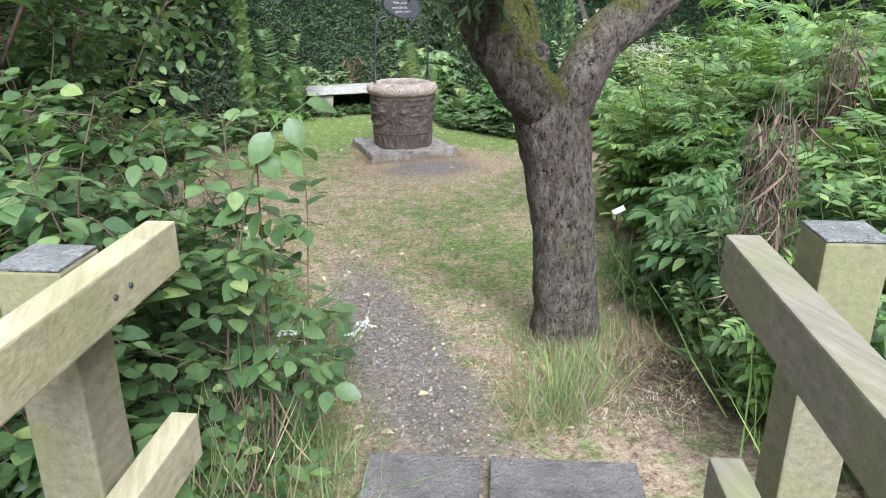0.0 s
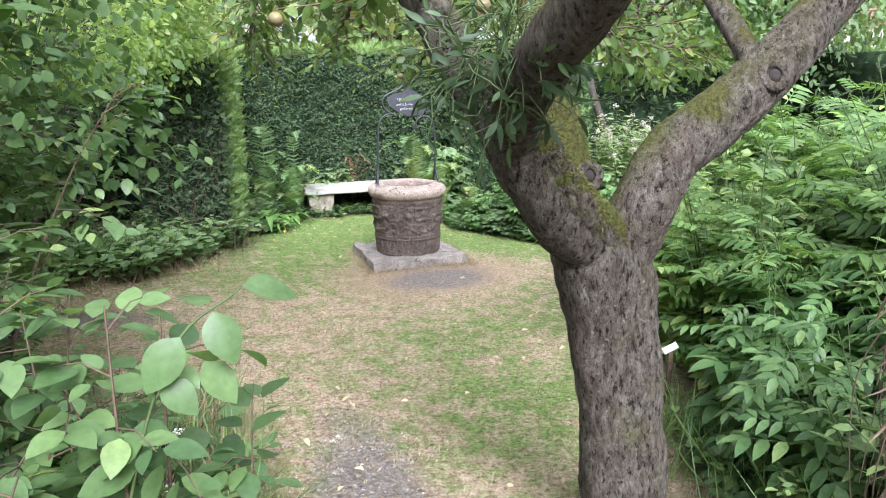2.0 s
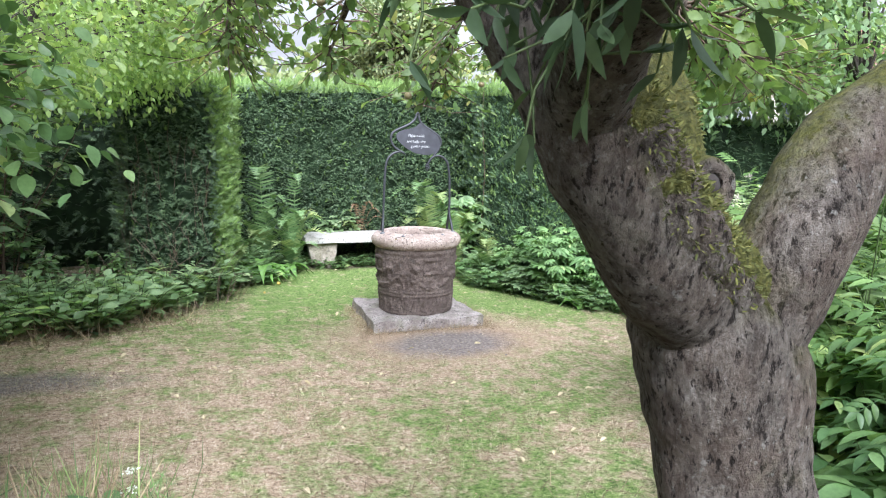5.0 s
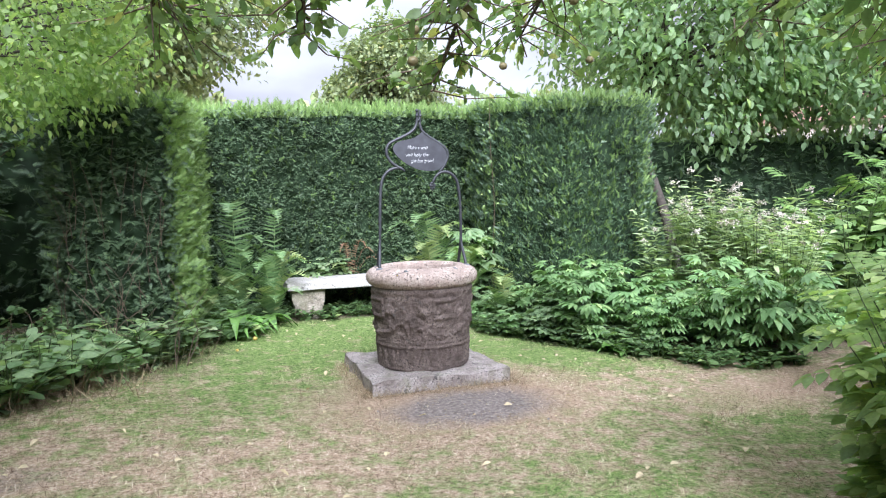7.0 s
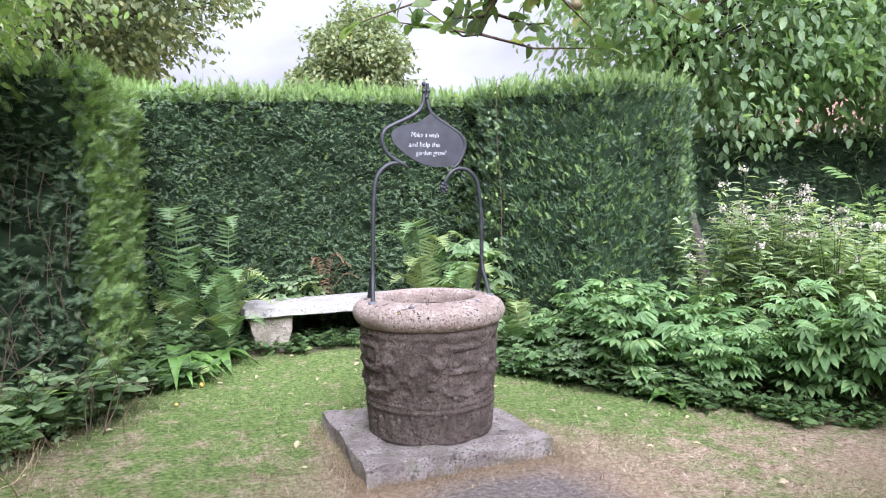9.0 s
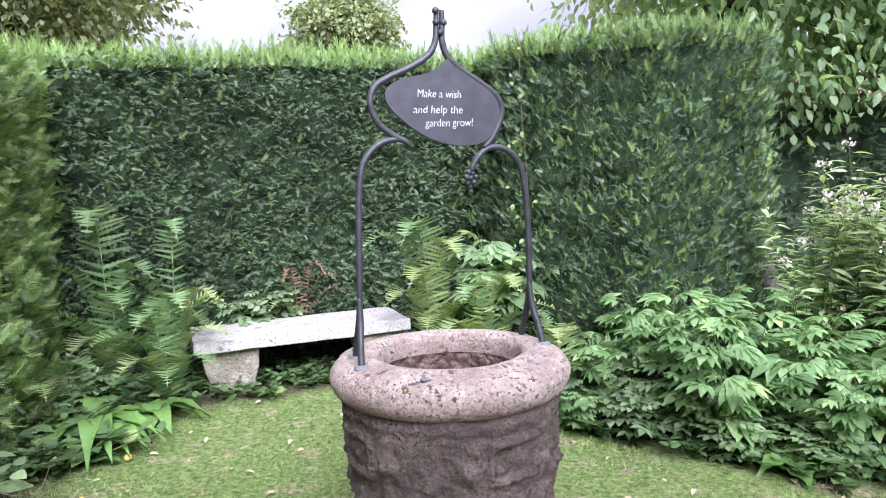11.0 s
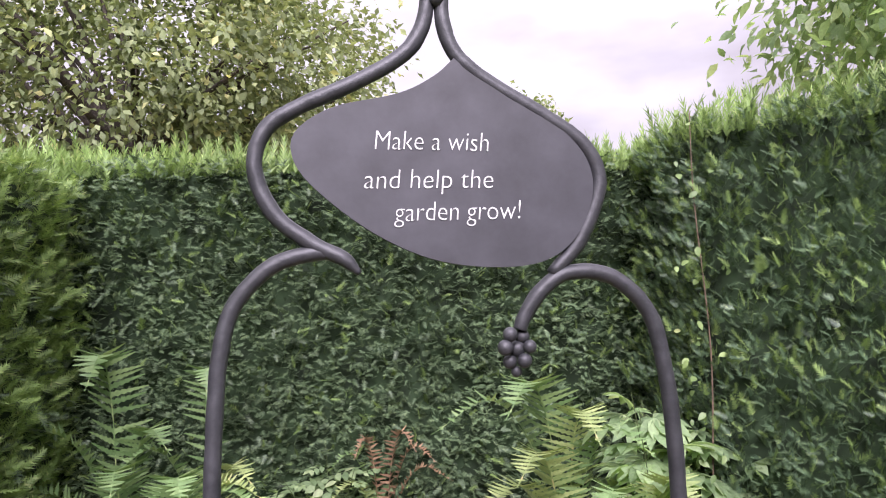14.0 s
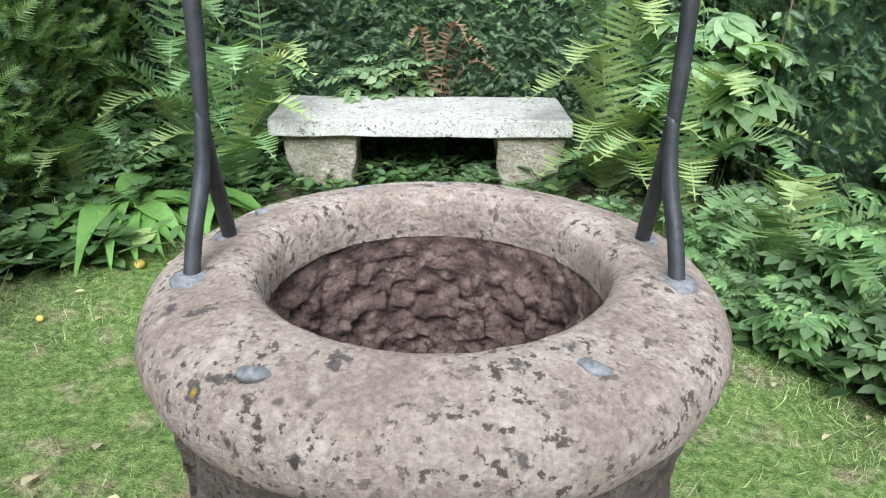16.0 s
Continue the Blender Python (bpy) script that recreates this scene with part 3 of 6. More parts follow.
gx, gy = lines(-5, 7, 0.07), lines(-1, 14, 0.07)
GX, GY = np.meshgrid(gx, gy)
GZ = gz(GX, GY)
near = (np.abs(GX) < 9) & (GY < 16) & (GY > -3)
for i, j in zip(*np.nonzero(near)):
    q = Vector((GX[i, j], GY[i, j], 0))
    GZ[i, j] += 0.012 * noise.noise(q * 1.7) + 0.006 * noise.noise(q * 6.0)
nx = len(gx)
idx = np.arange(nx * len(gy)).reshape(len(gy), nx)
quads = np.stack([idx[:-1, :-1], idx[:-1, 1:], idx[1:, 1:], idx[1:, :-1]], axis=-1).reshape(-1, 4)
ground = mesh_from("ground", np.stack([GX, GY, GZ], -1).reshape(-1, 3), quads.tolist(), M_GROUND)
tagged(ground, "dry summer lawn, straw-coloured with green patches and trodden earth", "lawn", kind="structure")

# ---- the well ----
WX, WY = 1.0, 9.52


def lathe(name, profile, material, parent, label="", segs=160, shape=None, inward=False):
    """A turned shape from rows of radius, height; shape(angle, r, z) adds to the radius."""
    v, f = [], []
    n = len(profile)
    for k in range(segs):
        a = 2 * math.pi * k / segs
        for r, z in profile:
            d = shape(a, r, z) if shape else 0.0
            v.append((WX + (r + d) * math.cos(a), WY + (r + d) * math.sin(a), z))
    for k in range(segs):
        a, b = k * n, ((k + 1) % segs) * n
        for i in range(n - 1):
            q = (a + i, b + i, b + i + 1, a + i + 1)
            f.append(q[::-1] if inward else q)
    return mesh_from(name, v, f, material, parent, label)


def bell(d, w):
    return math.exp(-(d / w) ** 2)


def carved(a, r, z):
    """Relief of the drum: moulded rings, swags of fruit, panels and figures, a frieze of leaves."""
    q = Vector((math.cos(a) * 0.39, math.sin(a) * 0.39, z))
    d = 0.014 * bell(z - 0.285, 0.014) + 0.010 * bell(z - 0.315, 0.008) + 0.012 * bell(z - 0.115, 0.016) + 0.010 * bell(z - 0.70, 0.02)
    if 0.325 < z < 0.70:
        u = (a * 4 / (2 * math.pi) + 0.375) % 1.0
        sag = 0.50 - 0.125 * (1 - (2 * u - 1) ** 2)
        fruit = 0.55 + 0.9 * noise.noise(q * 46.0)
        d += 0.026 * bell(z - sag, 0.026) * fruit
        d += 0.020 * bell(min(u, 1 - u) - 0.0, 0.07) * bell(z - 0.50, 0.11) * (0.7 + 0.8 * noise.noise(q * 24.0))
        pu, pz = abs(u - 0.5), abs(z - 0.575)
        if pu < 0.16 and pz < 0.075:
            d += 0.018 if (pu > 0.125 or pz > 0.055) else 0.006 + 0.010 * bell(pu, 0.05) * bell(pz, 0.03)
        side = abs(abs(u - 0.5) - 0.27)
        d += 0.025 * bell(side, 0.05) * bell(z - 0.55, 0.10) * (0.6 + 0.9 * noise.noise(q * 19.0))
        d += 0.008 * noise.noise(q * 30.0) + 0.009 * max(0.0, noise.noise(q * 17.0 + Vector((3, 1, 7))))
    elif 0.13 < z < 0.27:
        c = abs(((a * 26 / (2 * math.pi)) % 1.0) - 0.5) * 2
        h = (z - 0.13) / 0.14
        d += 0.013 * (1 if c < 1 - h ** 1.7 else 0) * (0.6 + 0.4 * math.cos(c * 3)) + 0.007 * bell(c - 1, 0.2) * h
    return d + 0.004 * noise.noise(q * 60.0) + 0.004 * noise.noise(q * 9.0)


def worn(a, r, z):
    q = Vector((math.cos(a) * r, math.sin(a) * r, z))
    return 0.006 * noise.noise(q * 6.0) + 0.003 * noise.noise(q * 19.0) + 0.0015 * noise.noise(q * 60.0)


def chipped(a, r, z):
    q = Vector((math.cos(a) * r, math.sin(a) * r, z))
    return 0.004 + min(1.0, max(0.0, 0.80 - z) / 0.10) * (0.014 * noise.noise(q * 20.0) + 0.011 * (0.45 - noise.cell(Vector((q.x, q.y, q.z * 1.5)) * 24.0)) + 0.017 * noise.noise(q * 46.0))


well = thing("wishing_well", "round carved stone wellhead with a lichen-spotted pale rim on a slab", "well", (WX, WY, 0.1))
drum = [(0.395 - 0.045 * (0.735 - z) / 0.63, z) for z in np.linspace(0.100, 0.735, 74)]
lathe("carved_drum", drum, M_BODY, well, "brown stone drum carved with swags and figures", 300, carved)
rim_prof = [(0.37, 0.733)]
for k in range(17):
    t = math.pi * (-0.62 + 1.12 * k / 16)
    rim_prof.append((0.365 + 0.075 * math.cos(t), 0.795 + 0.070 * math.sin(t)))
rim_prof += [(0.345, 0.872), (0.32, 0.877), (0.300, 0.878), (0.283, 0.874), (0.271, 0.864), (0.265, 0.848), (0.263, 0.82), (0.266, 0.792)]
lathe("rim", rim_prof, M_RIM, well, "thick rounded pinkish stone rim with grey lichen", 160, worn)
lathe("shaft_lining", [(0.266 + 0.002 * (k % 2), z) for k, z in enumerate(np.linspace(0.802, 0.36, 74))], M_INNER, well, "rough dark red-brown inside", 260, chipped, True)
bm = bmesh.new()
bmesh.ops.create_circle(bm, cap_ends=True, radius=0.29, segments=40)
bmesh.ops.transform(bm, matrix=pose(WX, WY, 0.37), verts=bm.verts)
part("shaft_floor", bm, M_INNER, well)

plinth = thing("well_plinth", "square weathered grey stone slab under the wellhead", "plinth", (WX, WY + 0.02, 0.0))
part("slab", box_bm(1.07, 1.03, 0.13, pose(WX, WY + 0.02, -0.03, 0, 0, 2.5), 0.012, 24, 0.026, 7.0), M_PLINTH, plinth, "", False)

# ---- iron arch over the well ----
arch = thing("well_arch", "black wrought iron arch standing on the well rim", "arch", (WX, WY, 0.86))
AY = 9.51
RT = 0.0118
left_rod = [(0.669, AY, 1.03, 0.008), (0.673, AY, 1.17, RT), (0.681, AY, 1.38, RT), (0.690, AY, 1.50, RT), (0.712, AY, 1.575, RT), (0.765, AY, 1.627, RT), (0.83, AY, 1.643, RT), (0.855, AY, 1.637, 0.012)]
left_scroll = [(0.884, AY - 0.004, 1.612, 0.004), (0.862, AY - 0.003, 1.633, 0.011), (0.816, AY, 1.657, RT), (0.765, AY, 1.700, RT), (0.740, AY, 1.765, RT), (0.757, AY, 1.82, RT), (0.81, AY, 1.855, RT), (0.89, AY, 1.890, RT), (0.955, AY, 1.930, RT), (0.985, AY, 1.978, 0.0115), (0.991, AY, 2.04, 0.010), (0.993, AY, 2.092, 0.009)]
right_rod = [(1.331, AY, 1.03, 0.008), (1.334, AY, 1.15, RT), (1.331, AY, 1.36, RT), (1.322, AY, 1.46, RT), (1.302, AY, 1.545, RT), (1.25, AY, 1.597, RT), (1.187, AY, 1.606, RT), (1.145, AY, 1.582, 0.012), (1.118, AY, 1.545, 0.0105), (1.110, AY, 1.525, 0.010)]
right_scroll = [(1.160, AY, 1.604, 0.010), (1.205, AY, 1.655, RT), (1.236, AY, 1.735, RT), (1.217, AY, 1.79, RT), (1.165, AY, 1.832, RT), (1.095, AY, 1.875, RT), (1.036, AY, 1.92, RT), (1.013, AY, 1.975, 0.0115), (1.013, AY, 2.04, 0.010), (1.014, AY, 2.088, 0.009)]
for nm, rows in (("rod", left_rod), ("scroll", left_scroll), ("rod", right_rod), ("scroll", right_scroll)):
    tube(nm, rows, M_IRON, arch, "", 12, 0.0012, 30.0)
FEET = ((0.648, 9.44, 0.669), (0.664, 9.595, 0.669), (1.352, 9.445, 1.331), (1.336, 9.60, 1.331))
for fx, fy, jx in FEET:
    tube("foot", [(fx, fy, 0.858, 0.0125), (fx + (jx - fx) * 0.3, fy + (AY - fy) * 0.35, 0.93, 0.0125), (fx + (jx - fx) * 0.8, fy + (AY - fy) * 0.8, 1.01, 0.0125), (jx, AY, 1.10, 0.0085)], M_IRON, arch, "", 10)
    bm = bmesh.new()
    tube_into(bm, [(fx, fy, 0.850, 0.029), (fx, fy, 0.872, 0.027), (fx, fy, 0.875, 0.014)], 9, 0.008, 40.0)
    part("lead_collar", bm, M_LEAD, arch, "grey lead collar")
bm = bmesh.new()
for zz, sd in ((2.085, -1), (2.045, -1), (2.045, 1), (2.01, 0)):
    bmesh.ops.create_uvsphere(bm, u_segments=10, v_segments=7, radius=0.0125, matrix=pose(1.003 + sd * 0.014, AY - 0.006, zz))
part("clasp", bm, M_IRON, arch)
for k, (bx, bz, br) in enumerate(((1.092, 1.517, 0.013), (1.116, 1.512, 0.013), (1.083, 1.494, 0.014), (1.107, 1.490, 0.015), (1.126, 1.494, 0.012), (1.093, 1.468, 0.013), (1.116, 1.470, 0.013), (1.104, 1.450, 0.010))):
    bm = bmesh.new()
    bmesh.ops.create_uvsphere(bm, u_segments=12, v_segments=8, radius=br * 0.84, matrix=pose(1.104 + (bx - 1.104) * 0.82, AY - 0.007 + 0.012 * (k % 2), 1.530 + (bz - 1.530) * 0.80))
    part("grape", bm, M_IRON, arch)

board = thing("sign_board", "black leaf-shaped slate sign with white handwriting, hung in the arch", "sign", (1.01, AY - 0.004, 1.62))
outline = spline([(1.026, 1.920), (0.995, 1.893), (0.943, 1.868), (0.85, 1.848), (0.797, 1.812), (0.797, 1.768), (0.835, 1.722), (0.905, 1.668), (0.985, 1.630), (1.07, 1.616), (1.145, 1.622), (1.195, 1.655), (1.222, 1.712), (1.220, 1.762), (1.19, 1.806), (1.135, 1.846), (1.075, 1.882), (1.040, 1.908), (1.026, 1.920)], 5)[:-1]
bm = bmesh.new()
fr = [bm.verts.new((x, AY - 0.010, z)) for x, z in outline]
bk = [bm.verts.new((x, AY + 0.002, z)) for x, z in outline]
bm.faces.new(fr)
bm.faces.new(bk[::-1])
for k in range(len(fr)):
    bm.faces.new((fr[k], bk[k], bk[(k + 1) % len(fr)], fr[(k + 1) % len(fr)]))
part("slate_panel", bm, M_SLATE, board, "", False)


def lettering(body, x, z, width, size, tilt):
    cu = bpy.data.curves.new("lettering", "FONT")
    cu.body, cu.size, cu.extrude, cu.offset = body, size, 0.0006, -0.0007
    cu.shear = 0.1
    tmp = new("lettering", cu)
    bpy.context.view_layer.update()
    me = bpy.data.meshes.new_from_object(tmp)
    bpy.data.objects.remove(tmp)
    co = np.array([v.co for v in me.vertices])
    k = width / (co[:, 0].max() - co[:, 0].min())
    wob = np.array([noise.noise(Vector((c[0] * 60, 3.0, 0))) for c in co]) * 0.0016
    co = np.stack([(co[:, 0] - co[:, 0].min()) * k, co[:, 1] * size / size + wob, co[:, 2]], 1)
    me.vertices.foreach_set("co", co.reshape(-1))
    me.materials.clear()
    me.materials.append(M_CHALK)
    ob = new("lettering", me)
    me.transform(pose(x, AY - 0.0108, z, 90, 0, 0) @ pose(0, 0, 0, 0, 0, tilt))
    me.update()
    return hang(ob, board, "white painted words")


lettering("Make a wish", 0.909, 1.787, 0.163, 0.040, -1.5)
lettering("and help the", 0.893, 1.731, 0.184, 0.040, -0.5)
lettering("garden grow!", 0.934, 1.684, 0.182, 0.040, 0.0)

# ---- small lead plugs left on the rim ----
for k, (px, py, tw) in enumerate(((0.80, 9.20, 20), (1.19, 9.22, -15), (0.86, 9.83, 10), (1.02, 9.86, 60), (0.70, 9.70, 0))):
    bm = bmesh.new()
    tube_into(bm, [(0, 0, 0, 0.018), (0, 0, 0.006, 0.016), (0.003, 0, 0.009, 0.006)], 9, 0.005, 60.0)
    bmesh.ops.transform(bm, matrix=pose(px, py, 0.864, 0, 0, tw) @ Matrix.Diagonal((1.3, 0.75, 1, 1)), verts=bm.verts)
    tagged(part("lead_plug", bm, M_LEAD), "small bent grey lead plug set in the stone rim", "metal plug", "plugs on the well rim")

# ---- stone bench ----
bench = thing("stone_bench", "pale lichen-spotted stone bench on two rough block legs", "bench", (0.9, 12.27, 0.05))
bm = box_bm(1.50, 0.56, 0.088, pose(0.885, 12.265, 0.388, 0, 0, 1.0), 0.016, 11, 0.006, 6.0)
part("seat", bm, M_BENCH, bench, "", False)
for lx, lw in ((0.385, 0.38), (1.44, 0.36)):
    part("leg", box_bm(lw, 0.36, 0.36, pose(lx, 12.22, 0.03), 0.02, 7, 0.02, 9.0, 0.74), M_LEG, bench, "rough-hewn block leg")

# ---- slabs and handrails of the little bridge ----
BF, BR = Vector((0.383, 0.924, 0)), Vector((0.924, -0.383, 0))
B0 = Vector((-1.319, 0.697, 0))


def bridge(f, r, z=0.0):
    return Matrix.Translation(B0 + BF * f + BR * r + Vector((0, 0, z))) @ pose(0, 0, 0, 0, 0, math.degrees(math.atan2(BR.y, BR.x)))


for r0, r1, f0, f1 in ((-0.46, -0.045, 1.35, 2.26), (-0.01, 0.53, 1.33, 2.27), (-0.50, 0.02, 0.45, 1.31), (0.06, 0.56, 0.45, 1.30)):
    ob = part("paving_slab", box_bm(r1 - r0, f1 - f0, 0.06, bridge((f0 + f1) / 2, (r0 + r1) / 2, 0.325), 0.008, 5, 0.006, 5.0), M_SLAB, None, "", False)
    tagged(ob, "worn dark grey stone slab at the end of the path", "paving slab", "slabs at the bridge")
for side, fp, rp in ((-1, 0.92, -0.645), (1, 1.125, 0.545)):
    post = thing("handrail_post", "square weathered timber post with a grey top, beside the slabs", "post", bridge(fp, rp, 0.2).translation, "handrail posts")
    part("shaft", box_bm(0.10, 0.10, 1.464, bridge(fp, rp, 0.21), 0.005, 5, 0.003, 8.0), M_POST, post, "", False)
    part("cap", box_bm(0.0985, 0.0985, 0.006, bridge(fp, rp, 1.672), 0.002, 3, 0.001, 20.0), M_CAP, post, "lichen-grey end grain")
    rr = -0.565 if side < 0 else 0.385
    for zz, hh, fe in ((1.585, 0.085, 1.115), (1.215, 0.09, 1.10 if side < 0 else 1.04)):
        rail = part("handrail", box_bm(0.05 if side < 0 else 0.055, fe + 1.5, hh, bridge((fe - 1.5) / 2, rr, zz), 0.004, 0, 0.0), M_RAIL if side < 0 else M_RAIL_OLD, None, "", False)
        tagged(rail, "pale sawn timber rail bolted to the bridge post", "handrail", "handrails of the bridge")
    face = rr - side * 0.0265
    for bf in (fp - 0.02, fp + 0.025):
        bm = bmesh.new()
        tube_into(bm, [(0, 0, -0.002, 0.005), (0, 0, 0.001, 0.0048), (0, 0, 0.002, 0.003)], 8)
        bmesh.ops.transform(bm, matrix=bridge(bf, face, 1.625) @ pose(0, 0, 0, 0, -side * 90, 0), verts=bm.verts)
        part("screw", bm, M_IRON, post, "dark screw head")
    back = thing("handrail_post", "square weathered timber post with a grey top, beside the slabs", "post", bridge(fp - 1.6, rp, 0.2).translation, "handrail posts")
    part("shaft", box_bm(0.10, 0.10, 1.46, bridge(fp - 1.7, rp, 0.21), 0.006, 5, 0.003, 8.0), M_POST, back, "", False)
    part("cap", box_bm(0.101, 0.101, 0.012, bridge(fp - 1.7, rp, 1.672), 0.004, 3, 0.002, 20.0), M_CAP, back, "lichen-grey end grain")

# ---- hedges ----
def hedge(label, corners, top, dense=520, tips=0.05, mat=None, fringe=160, size=0.085, faces=None, sun_painted=(), rise=0.08, lumpy=1.0):
    """A clipped hedge over a plan polygon: a core coloured dark as inner shade, sprays all over it, young shoots on
    top.
    """
    mat = mat or M_YEW
    at = np.mean(corners, axis=0)
    h = thing("hedge", label, "hedge", (at[0], at[1], 0.0))
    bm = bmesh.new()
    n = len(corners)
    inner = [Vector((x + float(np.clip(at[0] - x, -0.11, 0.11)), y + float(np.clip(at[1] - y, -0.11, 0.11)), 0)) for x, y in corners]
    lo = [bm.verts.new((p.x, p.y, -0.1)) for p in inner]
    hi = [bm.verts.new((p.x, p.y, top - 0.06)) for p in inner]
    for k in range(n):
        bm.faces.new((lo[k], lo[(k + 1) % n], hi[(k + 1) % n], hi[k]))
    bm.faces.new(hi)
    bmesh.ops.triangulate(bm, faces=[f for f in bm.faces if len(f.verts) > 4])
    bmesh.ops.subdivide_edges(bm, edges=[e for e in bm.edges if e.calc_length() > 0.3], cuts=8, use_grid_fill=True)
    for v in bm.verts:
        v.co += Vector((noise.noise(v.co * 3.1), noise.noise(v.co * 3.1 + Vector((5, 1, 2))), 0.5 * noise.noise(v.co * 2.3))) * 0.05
    part("core", bm, M_YEW_CORE, h, "solid core coloured near-black as inner shade")
    P, D, U, S, G = [], [], [], [], []
    for k in range(n):
        if faces is not None and k not in faces:
            continue
        a, b = np.array(corners[k]), np.array(corners[(k + 1) % n])
        e = b - a
        ln = np.linalg.norm(e)
        nrm = np.array([e[1], -e[0]]) / ln
        m = int(ln * top * dense)
        u, z = RNG.random(m), RNG.random(m) ** 0.95 * top
        p = np.stack([a[0] + e[0] * u, a[1] + e[1] * u, z], 1)
        lump = lumpy * np.array([0.05 * noise.noise(Vector(q) * 2.0) + 0.085 * noise.noise(Vector((q[0], q[1], q[2] * 1.5)) * 7.5) for q in p])
        out = np.array([nrm[0], nrm[1], 0.0])
        p += out * (lump + RNG.uniform(-0.10, 0.025, m))[:, None]
        tang = np.array([e[0] / ln, e[1] / ln, 0.0])
        d = out * RNG.uniform(0.3, 1.0, (m, 1)) + tang * RNG.normal(0, 0.75, (m, 1)) + np.array([0, 0, 1.0]) * RNG.normal(rise, 0.45, (m, 1))
        P.append(p), D.append(d), U.append(out * 0.5 + np.array([0, 0, 0.9]) + RNG.normal(0, 0.4, (m, 3))), S.append(RNG.uniform(0.6, 1.25, m) * size), G.append(np.full(m, k in sun_painted))
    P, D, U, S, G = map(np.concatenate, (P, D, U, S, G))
    # listed faces take 75% bright shoots, so their colour imitates a sunlit flank
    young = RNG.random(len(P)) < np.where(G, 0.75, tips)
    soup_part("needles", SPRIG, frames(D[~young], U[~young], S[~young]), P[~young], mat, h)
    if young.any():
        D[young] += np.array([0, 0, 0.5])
        soup_part("young_growth", SPRIG, frames(D[young], U[young], S[young] * 1.25), P[young], M_YEW_TIP, h, "bright green young shoots, massed on faces coloured as sunlit")
    xs, ys = np.array(corners)[:, 0], np.array(corners)[:, 1]
    area = (xs.max() - xs.min()) * (ys.max() - ys.min())
    m = int(area * fringe * 5)
    q = np.stack([RNG.uniform(xs.min(), xs.max(), m), RNG.uniform(ys.min(), ys.max(), m)], 1)
    keep = np.array([inside(p, corners) for p in q])
    q = q[keep]
    m = len(q)
    tall = RNG.random(m) ** 3
    d = np.stack([RNG.normal(0, 0.28, m), RNG.normal(0, 0.28, m), np.ones(m)], 1)
    lumps = np.array([0.05 * noise.noise(Vector((x, y, 0)) * 1.6) for x, y in q])
    p = np.column_stack([q, top - 0.09 + lumps])
    soup_part("top_growth", SPRIG, frames(d, RNG.normal(size=(m, 3)), 0.11 + 0.16 * tall, 0.08 + 0.04 * tall), p, M_YEW_TIP, h, "bright young growth along the top")
    return h


def inside(p, poly):
    x, y, c = p[0], p[1], False
    for k in range(len(poly)):
        (x1, y1), (x2, y2) = poly[k], poly[k - 1]
        if (y1 > y) != (y2 > y) and x < (x2 - x1) * (y - y1) / (y2 - y1) + x1:
            c = not c
    return c


def soup_part(name, tmpl, mats, at, material, parent, label="", smooth=False):
    return tagged(soup(name, tmpl[0], tmpl[1], mats, at, material, parent, label, smooth), kind="stuff")


hedge("tall clipped dark green yew hedge behind the stone bench", [(-2.6, 12.62), (-0.95, 12.62), (2.75, 12.62), (3.2, 12.62), (3.4, 13.5), (-2.6, 13.5)], 2.42, 2500, 0.05, None, 200, 0.056, faces=(1,))
hedge("clipped yew hedge block with yellow-green young shoots", [(2.42, 11.75), (3.1, 11.12), (3.95, 11.0), (4.25, 11.35), (4.2, 12.7), (2.5, 12.75)], 2.40, 2300, 0.14, M_YEW_MID, 200, 0.058, faces=(0, 1, 2, 3, 5), rise=0.75, lumpy=1.7)
hedge("clipped yew hedge end with bare brown stems low down", [(-1.85, 10.55), (-0.87, 10.5), (-0.78, 11.2), (-0.70, 12.65), (-1.85, 12.65)], 2.28, 1000, 0.02, None, 170, faces=(0, 1, 2, 4), sun_painted=(1, 2))

bare = thing("dead_climber", "bare brown dead stems on the shaded end of the hedge", "dead plant", (-1.3, 10.45, 0.0))
bm = bmesh.new()
rb = np.random.default_rng(41)
for k in range(30):
    x0, z0 = rb.uniform(-1.8, -0.95), rb.uniform(0.0, 1.5)
    y0 = 10.5 - rb.uniform(0.0, 0.09)
    pts = [(x0, y0, z0, 0.003), (x0 + rb.normal(0, 0.05), y0 - 0.02, z0 + 0.25, 0.0022), (x0 + rb.normal(0, 0.12), y0 - rb.uniform(0, 0.06), z0 + rb.uniform(0.4, 0.6), 0.002)]
    tube_into(bm, spline(pts, 3), 4, cap=False)
part("stem_work", bm, M_TWIG, bare)
bare.children[-1]["kind"] = "stuff"


